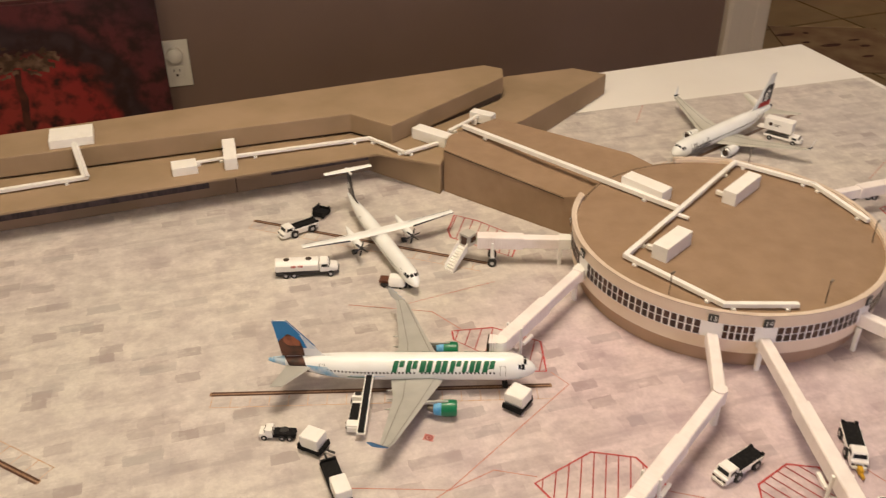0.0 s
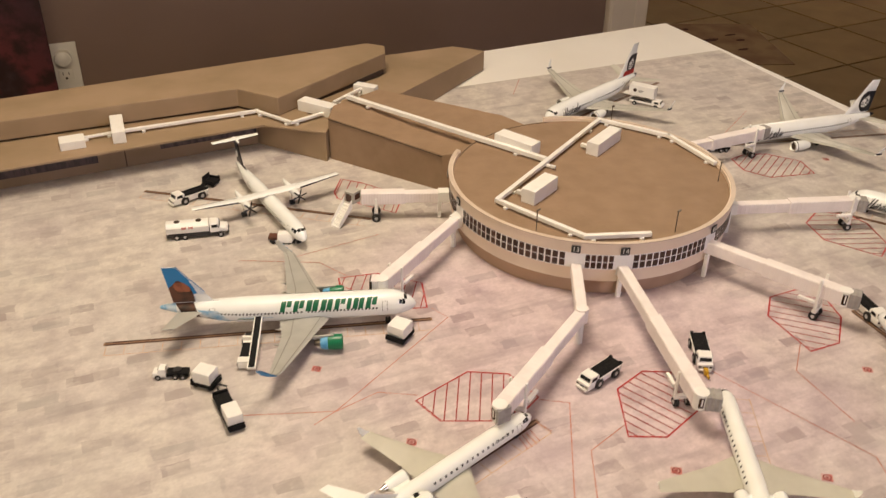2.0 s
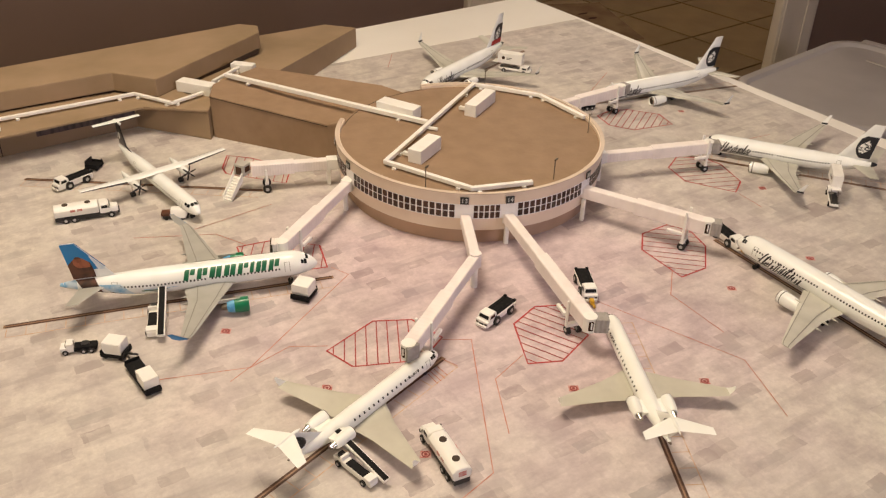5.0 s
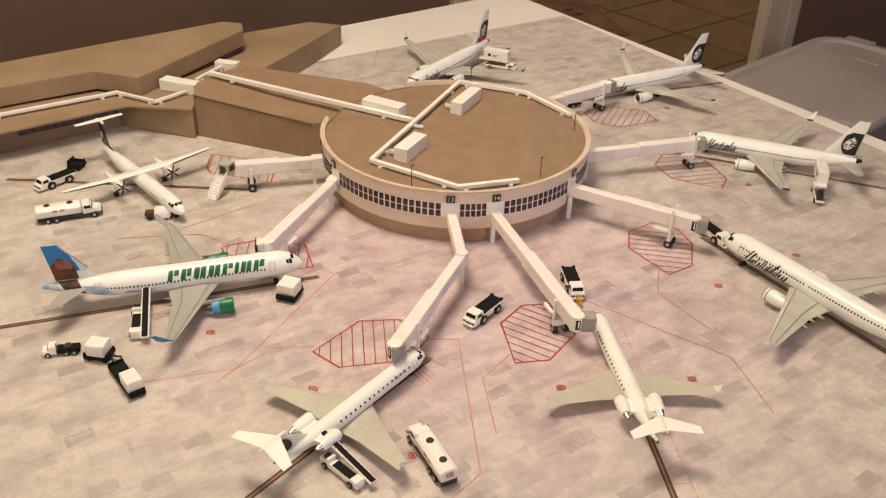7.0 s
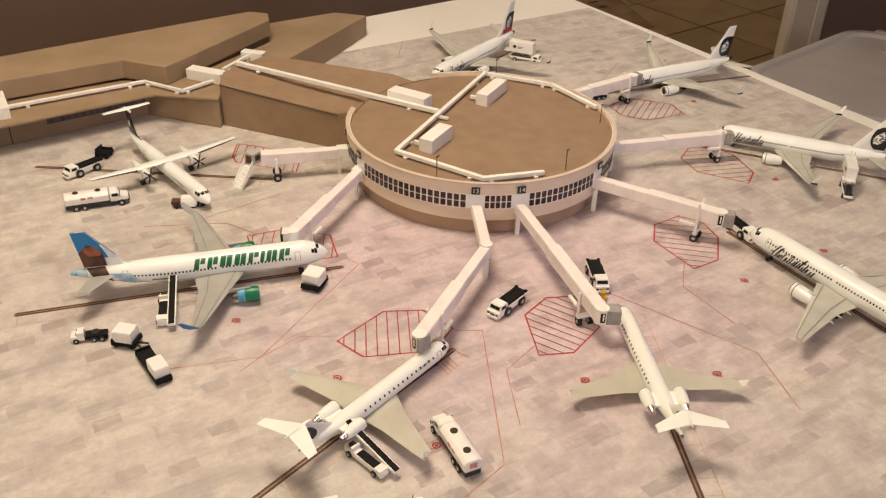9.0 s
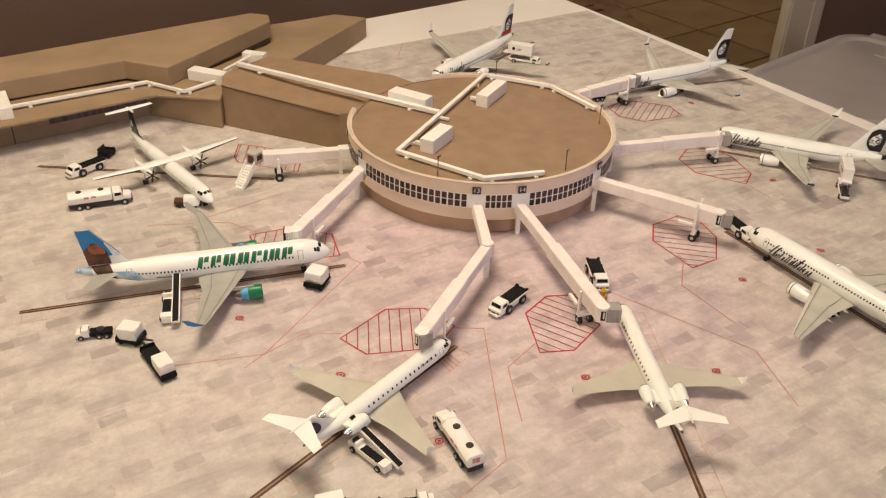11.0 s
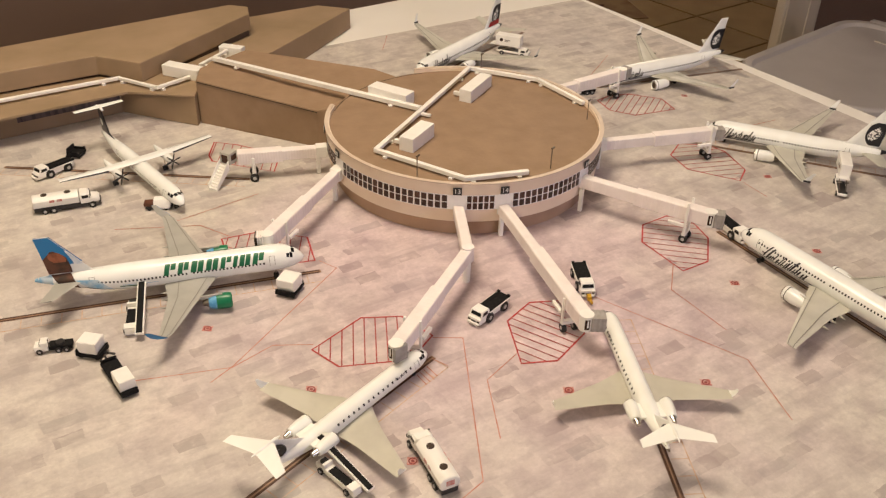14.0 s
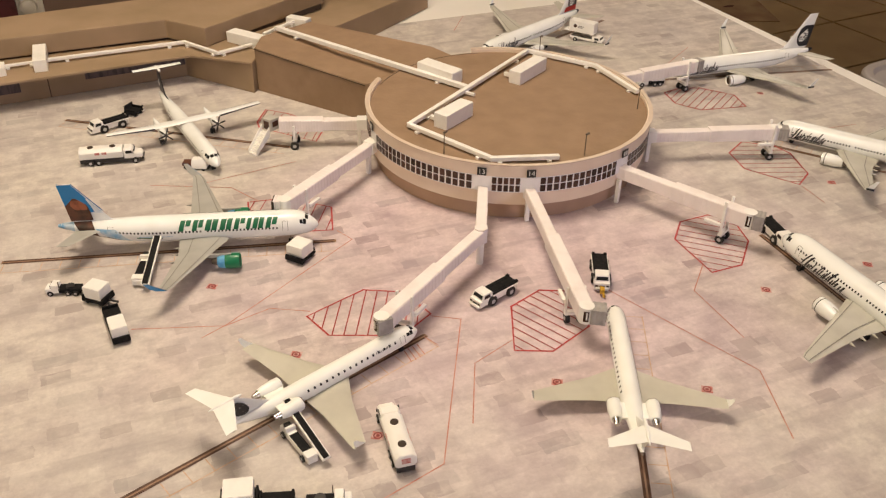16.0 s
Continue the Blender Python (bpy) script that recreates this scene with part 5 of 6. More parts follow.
def regional_jet(label, nose, heading):
    """A T-tailed regional jet in 1:200 with engines at the rear hull."""
    L, D, Z, half = 0.1390, 0.0127, 0.0116, 0.0568
    pl = thing("model_regional_jet", label, "model airplane", (*nose, 0), heading, "parked model aircraft")
    body = Body(L, D, Z)
    part("fuselage", body.hull(), M_CREAMF, pl, "glossy ivory white fuselage", smooth=True)
    for s in (1, -1):
        rx = -0.430 * L
        tx = -0.0870
        sec = [((rx + 0.006, s * 0.002, Z - 0.34 * D), 0.0350, 0.0034), ((rx, s * D * 0.46, Z - 0.33 * D), 0.0310, 0.0030),
               ((rx - half * 0.19, s * half * 0.40, Z - 0.24 * D), 0.0205, 0.0020), ((tx, s * half, Z - 0.08 * D), 0.0085, 0.0009)]
        w = blade(sec, M_WING2, "wing", pl, "beige-grey swept wing")
        tz = Z - 0.08 * D
        blade([((tx, s * half, tz), 0.0068, 0.0009), ((tx - 0.004, s * (half + 0.001), tz + 0.0035), 0.0045, 0.0006), ((tx - 0.0075, s * (half + 0.0016), tz + 0.0075), 0.0020, 0.0004)], M_CREAMF, "winglet", w, "ivory winglet", up=Vector((0, s, 0.2)))
        nacelle(pl, -0.0972, s * 0.0112, Z + 0.22 * D, 0.0150, 0.0041, M_CREAMF, "ivory rear engine nacelle", inlet=M_METAL, core=M_METAL)
        part("pylon", add_box(fresh(), (-0.1045, s * 0.0074, Z + 0.20 * D), (0.013, 0.007, 0.0016), 0, bevel=0.0004), M_CREAMF, pl)
        st = [((-0.1335, s * 0.0004, 0.0322), 0.0130, 0.0014), ((-0.1445, s * 0.0215, 0.0316), 0.0066, 0.0008)]
        blade(st, M_CREAMF, "tailplane", pl, "ivory tailplane on top of the fin")
        wheel_leg(pl, -0.545 * L, s * 0.0105, Z - 0.3 * D, 0.0023, 0.0012)
    wheel_leg(pl, -0.10 * L, 0.0, Z - 0.45 * D, 0.0017, 0.0010)
    fin = [((-0.1085, 0, Z + 0.40 * D), 0.0265, 0.0010), ((-0.1125, 0, Z + 0.52 * D), 0.0245, 0.0020), ((-0.1315, 0, 0.0316), 0.0150, 0.0014)]
    blade(fin, M_CREAMF, "fin", pl, "ivory fin", up=Vector((0, 1, 0)))
    part("tail_bullet", add_loft(fresh(), [[(x, r * math.cos(a), 0.0322 + r * math.sin(a)) for a in [i * math.tau / 12 for i in range(12)]]
                                           for x, r in ((-0.1285, 0.0003), (-0.1315, 0.0011), (-0.1420, 0.0013), (-0.1490, 0.0003))]), M_CREAMF, pl, smooth=True)
    bm = fresh()
    for s in (-1, 1):
        c = Vector((-0.1325, s * 0.00125, Z + 0.98 * D))
        ring_ = [bm.verts.new(c + Vector((0.0058 * math.cos(a) - 0.0036 * math.sin(a), 0, 0.0060 * math.sin(a)))) for a in [i * math.tau / 20 for i in range(20)]]
        bm.faces.new(ring_)
    part("fin_oval", bm, M_FINDARK, pl, "dark oval on the fin")
    part("tail_cone_tip", add_cyl(fresh(), (-0.975 * L, 0, body.at(0.975)[1]), (-1.005 * L, 0, body.at(1)[1]), body.at(0.975)[0] * 1.02, 0.0006, seg=14), M_BRASS, pl, "dark tail cone tip", smooth=True)
    windows(pl, body, 0.16, 0.66, 26, 0.0044, 0.0013, single=True)
    cockpit(pl, body, 0.034, 1.7)
    door_marks(pl, body, ((0.105, 40),))
    rnd = random.Random(3)
    bm = fresh()
    for side in (0, 1):
        f = 0.20
        for k in range(9):
            lo = rnd.uniform(14, 22)
            hi = lo + rnd.uniform(8, 18)
            body.patch(bm, f, f + 0.0035, lo if side == 0 else 180 - lo, hi if side == 0 else 180 - hi, 0.0002, 1, 3, lean=0.012 if side == 0 else -0.012)
            f += rnd.uniform(0.007, 0.011)
    part("script_marking", bm, M_DARK, pl, "small dark plain strokes of the airline marking")
    return pl


regional_jet("ivory white model regional jet with rear engines and T-tail", (-0.1744, -0.2258), 19.9)
regional_jet("ivory white model regional jet docked at the straight bridge", (-0.0425, -0.2521), 64.6)


def turboprop(label, nose, heading):
    """A high-wing T-tailed twin turboprop in 1:200."""
    L, D, Z, half = 0.1640, 0.0138, 0.0122, 0.0710
    pl = thing("model_turboprop", label, "model airplane", (*nose, 0), heading, "parked model aircraft")
    body = Body(L, D, Z)
    part("fuselage", body.hull(), M_FUSE, pl, "glossy white slender fuselage", smooth=True)
    wz = Z + 0.52 * D
    sec = [((-0.0795, -half, wz + 0.002), 0.0062, 0.0010), ((-0.0760, -half * 0.42, wz), 0.0112, 0.0022), ((-0.0758, 0, wz), 0.0116, 0.0026), ((-0.0760, half * 0.42, wz), 0.0112, 0.0022), ((-0.0795, half, wz + 0.002), 0.0062, 0.0010)]
    w = blade(sec, M_FUSE, "wing", pl, "straight white high wing")
    for s in (-1, 1):
        bm = fresh()
        pts = [Vector((-0.0843, s * half * 0.40, wz + 0.0006)), Vector((-0.0842, s * half * 0.98, wz + 0.0025))]
        bm.faces.new([bm.verts.new(v) for v in (pts[0] + Vector((.0003, 0, .0003)), pts[0] + Vector((-.0003, 0, .0003)), pts[1] + Vector((-.0003, 0, .0003)), pts[1] + Vector((.0003, 0, .0003)))])
        part("hinge_line", bm, M_LINE, w)
    for s in (1, -1):
        y = s * half * 0.335
        rows = [[(x, y + r * 0.85 * math.cos(a), wz - 0.0022 + dz + r * math.sin(a)) for a in [i * math.tau / 16 for i in range(16)]]
                for x, r, dz in ((-0.0655, 0.0012, 0.0), (-0.0668, 0.0027, 0), (-0.0735, 0.0038, -0.0008), (-0.0890, 0.0037, -0.0010), (-0.0985, 0.0021, 0.0), (-0.1025, 0.0006, 0.0012))]
        e = part("engine", add_loft(fresh(), rows), M_FUSE, pl, "white wing engine nacelle", smooth=True)
        px = -0.0652
        part("spinner", add_cyl(fresh(), (px - 0.001, y, wz - 0.0022), (px + 0.0045, y, wz - 0.0022), 0.0015, 0.0003, seg=14), M_BLACK, e, smooth=True)
        for i in range(6):
            a = i * math.tau / 6 + 0.25
            c = Vector((px + 0.001, y + 0.0046 * math.cos(a), wz - 0.0022 + 0.0046 * math.sin(a)))
            bm = fresh()
            d = Vector((0, math.cos(a), math.sin(a)))
            t = Vector((0.35, -math.sin(a), math.cos(a))).normalized()
            add_loft(bm, [[tuple(Vector((px + 0.001, y, wz - 0.0022)) + d * q + t * k * h + Vector((0.00025, 0, 0)) * u) for k, u in ((-1, -1), (1, -1), (1, 1), (-1, 1))] for q, h in ((0.001, 0.0004), (0.004, 0.0008), (0.0074, 0.0005))])
            part("propeller_blade", bm, M_BLACK, e)
        wheel_leg(pl, -0.0840, y, wz - 0.003, 0.0024, 0.0012)
        st = [((-0.1555, s * 0.0003, 0.0428), 0.0088, 0.0012), ((-0.1575, s * 0.0232, 0.0428), 0.0056, 0.0008)]
        stab = blade(st, M_FUSE, "tailplane", pl, "white tailplane on top of the fin")
        boot = [((x + 0.0003, y, z - 0.0002), 0.0013, t * 0.9) for (x, y, z), c, t in st]
        blade(boot, M_DARK, "deicer_boot", stab, "black rubber de-icing edge")
        boot = [((x + 0.0003, y * s, z - 0.0003), 0.0024, t * 0.92) for (x, y, z), c, t in (((-0.0760, half * 0.42, wz), 0.0112, 0.0022), ((-0.0795, half, wz + 0.002), 0.0062, 0.0010))]
        blade(boot, M_DARK, "deicer_boot", w, "black rubber de-icing edge")
    wheel_leg(pl, -0.09 * L, 0, Z - 0.45 * D, 0.0017, 0.0010)
    fin = [((-0.1330, 0, Z + 0.50 * D), 0.0290, 0.0010), ((-0.1440, 0, Z + 0.66 * D), 0.0180, 0.0018), ((-0.1545, 0, 0.0424), 0.0105, 0.0013)]
    fo = blade(fin, M_DARK, "fin", pl, "dark blue fin", up=Vector((0, 1, 0)))
    part("fin_cap", add_box(fresh(), (-0.1580, 0, 0.0424), (0.0145, 0.0022, 0.0018), 0, bevel=0.0006), M_FUSE, fo)
    bm = fresh()
    for s in (-1, 1):
        c = Vector((-0.1560, s * 0.0012, Z + 1.25 * D))
        bm.faces.new([bm.verts.new(c + Vector((0.0026 * math.cos(a), 0, 0.0036 * math.sin(a)))) for a in [i * math.tau / 14 for i in range(14)]])
    part("fin_print", bm, M_FUSE, fo, "plain pale shape on the dark fin")
    windows(pl, body, 0.17, 0.70, 12, 0.0034, 0.0008)
    cockpit(pl, body, 0.036, 1.6)
    door_marks(pl, body, ((0.115, 40), (0.70, 40)))
    bm = fresh()
    rnd = random.Random(5)
    for side in (0, 1):
        f = 0.22
        for k in range(10):
            lo = rnd.uniform(-6, 4)
            body.patch(bm, f, f + 0.003, lo if side == 0 else 180 - lo, lo + 14 if side == 0 else 166 - lo, 0.0002, 1, 3, lean=0.012 if side == 0 else -0.012)
            f += rnd.uniform(0.006, 0.010)
    part("script_marking", bm, M_DARK, pl, "small dark plain strokes of the airline marking")
    return pl


turboprop("white model turboprop with straight high wing and dark T-tail", (-0.2513, 0.0432), -81.2)


# ---------------- ground vehicles ----------------
def wheel(parent, x, y, r, w=0.0022, hub=True):
    t = part("wheel", add_cyl(fresh(), (x, y - w / 2, r), (x, y + w / 2, r), r, seg=18), M_TYRE, parent, "black wheel", smooth=True)
    if hub:
        part("hub", add_cyl(fresh(), (x, y - w / 2 - 0.0002, r), (x, y + w / 2 + 0.0002, r), r * 0.45, seg=12), M_HUB, t)


def tractor(at, heading, label, size=0.92):
    """A white pushback tractor with a low cab in front and a black deck."""
    v = thing("tow_tractor", label, "model vehicle", (*at, 0), heading, "ground vehicles")
    v.scale = (size, size, size)
    bm = fresh()
    add_box(bm, (-0.0055, 0, 0.0056), (0.0305, 0.0118, 0.0056), bevel=0.0007)
    add_box(bm, (0.0135, 0, 0.0050), (0.0100, 0.0122, 0.0052), bevel=0.0010)
    part("chassis", bm, M_WHITE, v)
    part("deck", add_box(fresh(), (-0.0078, 0, 0.0089), (0.0262, 0.0120, 0.0012), bevel=0.0003), M_DECK, v, "black ribbed deck")
    for k in (-1, 1):
        part("deck_corner", add_box(fresh(), (-0.0203, k * 0.0048, 0.0098), (0.0022, 0.0024, 0.0014), bevel=0.0003), M_DECK, v, "raised black deck corner")
        part("deck_ridge", add_box(fresh(), (-0.0072, k * 0.0030, 0.0096), (0.0230, 0.0010, 0.0006), bevel=0.0002), M_DECK, v)
        part("side_rail", add_box(fresh(), (-0.0072, k * 0.00625, 0.0084), (0.0262, 0.0007, 0.0012), bevel=0.0003), M_WHITE, v)
    rows = [[(x0, -y, z), (x1, -y, z), (x1, y, z), (x0, y, z)] for x0, x1, y, z in ((0.0058, 0.0166, 0.0058, 0.0074), (0.0058, 0.0158, 0.0057, 0.0090), (0.0060, 0.0146, 0.0054, 0.0120), (0.0066, 0.0138, 0.0049, 0.0126))]
    c = part("cab", add_loft(fresh(), rows), M_WHITE, v)
    bm = fresh()
    add_loft(bm, [[(0.01605, -0.0047, 0.0088), (0.01605, 0.0047, 0.0088)], [(0.01490, -0.0044, 0.0116), (0.01490, 0.0044, 0.0116)]], cap=False, closed=False)
    part("windscreen", bm, M_GLASS, c)
    for s in (-1, 1):
        bm = fresh()
        bm.faces.new([bm.verts.new(p) for p in ((0.0082, s * 0.00595, 0.0088), (0.0146, s * 0.00590, 0.0088), (0.0137, s * 0.00560, 0.0116), (0.0084, s * 0.00560, 0.0116))])
        part("side_window", bm, M_GLASS, c)
        part("headlight", add_box(fresh(), (0.0186, s * 0.0042, 0.0054), (0.0005, 0.0022, 0.0014), bevel=0.0002), M_SEAM, v)
    for x in (-0.0130, 0.0062):
        for s in (-1, 1):
            part("wheel_arch", add_cyl(fresh(), (x, s * 0.0056, 0.0042), (x, s * 0.0061, 0.0042), 0.0046, seg=18), M_BLACK, v, "black wheel arch", smooth=True)
            wheel(v, x, s * 0.0060, 0.0041, 0.0026)
    part("bumper", add_box(fresh(), (0.0192, 0, 0.0032), (0.0018, 0.0100, 0.0018), bevel=0.0004), M_WHITE, v)
    part("grille", add_box(fresh(), (0.0187, 0, 0.0050), (0.0004, 0.0040, 0.0012)), M_BLACK, v, "dark grille slot")
    return v


def hitch(parent, x):
    bm = add_box(fresh(), (x, 0, 0.0042), (0.0055, 0.0034, 0.0040), bevel=0.0006)
    add_box(bm, (x + 0.004, 0.0008, 0.0028), (0.0045, 0.0016, 0.0026), 12, bevel=0.0004)
    part("tow_hitch", bm, M_YELLOW, parent, "yellow tow hitch")


tractor((-0.3305, 0.1725), 200, "white tow tractor with a black deck beside the turboprop")
tractor((-0.1080, -0.2015), 199, "white tow tractor with a black deck standing alone on the apron")
hitch(tractor((-0.0248, -0.2075), -117, "white black-decked tow tractor with yellow hitch under the bridge"), 0.0225)
hitch(tractor((0.1310, -0.2125), -100, "white black-decked tow tractor with yellow hitch at an airliner nose"), 0.0225)


def fuel_truck(at, heading, label):
    v = thing("fuel_truck", label, "model vehicle", (*at, 0), heading, "ground vehicles")
    rows = []
    for x in (-0.0245, -0.0240, 0.0095, 0.0100):
        k = 0.90 if x in (-0.0245, 0.0100) else 1.0
        rows.append([(x, 0.0062 * k * a, 0.0102 + 0.0044 * k * b) for a, b in ((-1, -.6), (-.8, -1), (.8, -1), (1, -.6), (1, .35), (.62, .92), (.2, 1.0), (-.2, 1.0), (-.62, .92), (-1, .35))])
    t = part("tank", add_loft(fresh(), rows), M_WHITE, v, "white oval tank", smooth=True)
    for x in (-0.0155, 0.0020):
        part("tank_hatch", add_cyl(fresh(), (x, 0, 0.0145), (x, 0, 0.0150), 0.0024, seg=18), M_SEAM, t, "round black tank hatch")
    for x, sz in ((-0.010, 0.003), (-0.0045, 0.003)):
        for s in (-1, 1):
            part("red_mark", add_box(fresh(), (x, s * 0.00622, 0.0112), (0.0038, 0.0002, 0.0020)), M_PRINT_PINK, t, "faded red label")
    part("rear_mark", add_box(fresh(), (-0.0246, 0, 0.0105), (0.0002, 0.0050, 0.0036)), M_PRINT_PINK, t, "faded red rear label")
    part("frame", add_box(fresh(), (-0.002, 0, 0.0042), (0.045, 0.0105, 0.0040), bevel=0.0006), M_BLACK, v, "black underframe")
    rows = [[(x, -y, z0), (x, y, z0), (x, y, z1 - 0.0012), (x, y * 0.80, z1), (x, -y * 0.80, z1), (x, -y, z1 - 0.0012)] for x, y, z0, z1 in
            ((0.0106, 0.0056, 0.0052, 0.0130), (0.0112, 0.0058, 0.0050, 0.0136), (0.0160, 0.0057, 0.0050, 0.0134), (0.0172, 0.0055, 0.0050, 0.0126), (0.0190, 0.0053, 0.0050, 0.0096), (0.0240, 0.0049, 0.0050, 0.0088), (0.0250, 0.0044, 0.0052, 0.0078))]
    c = part("cab", add_loft(fresh(), rows), M_WHITE, v, "white long-nosed cab")
    bm = fresh()
    add_loft(bm, [[(0.01735, -0.0046, 0.0123), (0.01735, 0.0046, 0.0123)], [(0.01885, -0.0046, 0.0099), (0.01885, 0.0046, 0.0099)]], cap=False, closed=False)
    part("windscreen", bm, M_GLASS, c)
    for k in (-1, 1):
        part("side_window", add_box(fresh(), (0.0146, k * 0.00575, 0.0107), (0.0050, 0.0003, 0.0026)), M_GLASS, c)
        part("mirror", add_box(fresh(), (0.0180, k * 0.0064, 0.0104), (0.0006, 0.0008, 0.0020), bevel=0.0001), M_BLACK, c)
    part("bumper", add_box(fresh(), (0.0250, 0, 0.0040), (0.0016, 0.0100, 0.0022), bevel=0.0004), M_BLACK, v, "black front bumper")
    for x in (-0.0165, -0.0100, 0.0190):
        for s in (-1, 1):
            wheel(v, x, s * 0.0052, 0.0027, 0.0022)
    return v


fuel_truck((-0.333, 0.1035), -11, "white tanker truck with red labels beside the turboprop").scale = (1.06, 1.04, 1.04)
fuel_truck((-0.2185, -0.3060), 84, "white tanker truck with red labels beside a regional jet wing")


def belt_loader(at, heading, label, low=0.006, high=0.019, side=1):
    """A white belt loader: narrow car with black inside, and a sloping belt on one side."""
    v = thing("belt_loader", label, "model vehicle", (*at, 0), heading, "ground vehicles")
    bm = add_box(fresh(), (0, -side * 0.002, 0.0042), (0.036, 0.0072, 0.0044), bevel=0.0008)
    add_box(bm, (-0.0145, -side * 0.002, 0.0070), (0.0060, 0.0080, 0.0016), bevel=0.0005)
    add_box(bm, (0.0100, -side * 0.002, 0.0078), (0.0020, 0.0074, 0.0034), bevel=0.0004)
    part("body", bm, M_WHITE, v)
    part("deck", add_box(fresh(), (-0.0035, -side * 0.002, 0.0066), (0.0190, 0.0062, 0.0006)), M_DECK, v, "black cargo deck")
    part("seat", add_box(fresh(), (0.0128, -side * 0.002, 0.0080), (0.0040, 0.0046, 0.0030), bevel=0.0006), M_BLACK, v, "black driver's seat")
    ang = -math.degrees(math.atan2(high - low, 0.046))
    b = part("belt_frame", add_box(fresh(), (0.001, side * 0.0048, (low + high) / 2), (0.0490, 0.0060, 0.0022), 0, bevel=0.0004, tilt=ang), M_WHITE, v, "white sloping conveyor frame")
    part("belt", add_box(fresh(), (0.001, side * 0.0048, (low + high) / 2 + 0.0012), (0.0486, 0.0042, 0.0007), 0, tilt=ang), M_DECK, b, "black conveyor belt")
    for x in (-0.0115, 0.0125):
        for s in (-1, 1):
            wheel(v, x, -side * 0.002 + s * 0.0040, 0.0024, 0.0018)
    return v


belt_loader((-0.3275, -0.0825), 70, "white belt loader raised to the hull of the green-lettered airliner", 0.006, 0.0155, side=-1)
belt_loader((-0.2685, -0.2885), 104, "white belt loader raised to a regional jet's rear hull", 0.006, 0.0155, side=-1).scale = (0.93, 0.86, 0.93)


def baggage_tug(at, heading, label):
    v = thing("baggage_tug", label, "model vehicle", (*at, 0), heading, "ground vehicles")
    bm = add_box(fresh(), (0.0080, 0, 0.0046), (0.0110, 0.0090, 0.0045), bevel=0.0009)
    add_box(bm, (0.0058, 0, 0.0078), (0.0058, 0.0086, 0.0044), bevel=0.0007)
    part("cab", bm, M_WHITE, v)
    part("windscreen", add_box(fresh(), (0.0089, 0, 0.0080), (0.0004, 0.0070, 0.0026)), M_GLASS, v)
    part("frame", add_box(fresh(), (-0.0055, 0, 0.0044), (0.0190, 0.0082, 0.0040), bevel=0.0008), M_DECK, v, "black rear frame")
    part("fifth_wheel", add_cyl(fresh(), (-0.006, 0, 0.006), (-0.006, 0, 0.0078), 0.0034, seg=16), M_BLACK, v)
    part("exhaust_pipe", add_cyl(fresh(), (0.0018, 0.0036, 0.006), (0.0018, 0.0036, 0.0135), 0.0004, seg=8), M_BRASS, v)
    for x in (0.0095, -0.0045, -0.0105):
        for s in (-1, 1):
            wheel(v, x, s * 0.0040, 0.0024, 0.0018)
    return v


baggage_tug((-0.3835, -0.0860), 160, "small white truck tractor with black rear frame pulling dollies").scale = (0.86, 0.86, 0.86)
baggage_tug((-0.2655, -0.3350), -18, "small white truck tractor with black rear frame and empty dolly").scale = (0.84, 0.84, 0.84)


def dolly(at, heading, label, size=(0.022, 0.014), load=None, load_at=0.0):
    v = thing("cargo_dolly", label, "dolly", (*at, 0), heading, "cargo dollies")
    bm = add_box(fresh(), (0, 0, 0.0034), (size[0], size[1], 0.0026), bevel=0.0006)
    part("platform", bm, M_DECK, v, "black platform")
    for s in (-1, 1):
        part("edge_rail", add_box(fresh(), (s * (size[0] / 2 - 0.0008), 0, 0.0052), (0.0014, size[1] * 0.94, 0.0030), bevel=0.0003), M_DECK, v)
    part("tow_bar", add_box(fresh(), (size[0] / 2 + 0.0035, 0, 0.0030), (0.0080, 0.0012, 0.0010)), M_BLACK, v)
    for x in (-size[0] * 0.32, size[0] * 0.32):
        for s in (-1, 1):
            wheel(v, x, s * (size[1] / 2 - 0.002), 0.0019, 0.0016, hub=False)
    return v


def container(at, heading, label, size=(0.0155, 0.0135, 0.0095), dark_side=False, z=0.0048):
    v = thing("cargo_container", label, "container", (*at, z), heading, "cargo containers")
    w, d, h = size
    bm = fresh()
    add_loft(bm, [[(-w / 2 * k, -d / 2, zz), (w / 2, -d / 2, zz), (w / 2, d / 2, zz), (-w / 2 * k, d / 2, zz)] for k, zz in ((0.82, 0), (1.0, h * 0.3), (1.0, h))])
    bmesh.ops.bevel(bm, geom=bm.edges[:], offset=0.0004, segments=2, affect="EDGES")
    part("shell", bm, M_WHITE, v)
    if dark_side:
        part("curtain", add_box(fresh(), (0, -d / 2 - 0.0002, h * 0.45), (w * 0.86, 0.0004, h * 0.78)), M_LINE, v, "dark curtain side")
    return v


dolly((-0.3620, -0.1040), -42, "black cargo dolly carrying a white container", (0.0175, 0.0132))
container((-0.3620, -0.1040), -42, "white cargo container riding on a black dolly", (0.0138, 0.0120, 0.0090))
dolly((-0.3539, -0.1407), 95.5, "long black cargo dolly, half loaded", (0.039, 0.0112))
container((-0.3529, -0.1510), -84.5, "white cargo container on the end of a long dolly", (0.0150, 0.0102, 0.0085))
dolly((-0.2195, -0.1040), 40, "black cargo dolly under the airliner's nose", (0.0185, 0.0150))
container((-0.2195, -0.1040), 40, "white cargo container parked by the airliner's nose", (0.0145, 0.0140, 0.0095))
dolly((-0.3095, -0.3180), -14, "black cargo dolly with a white container near the table edge", (0.020, 0.0150))
container((-0.3095, -0.3180), -14, "white cargo container with dark curtain side", dark_side=True)
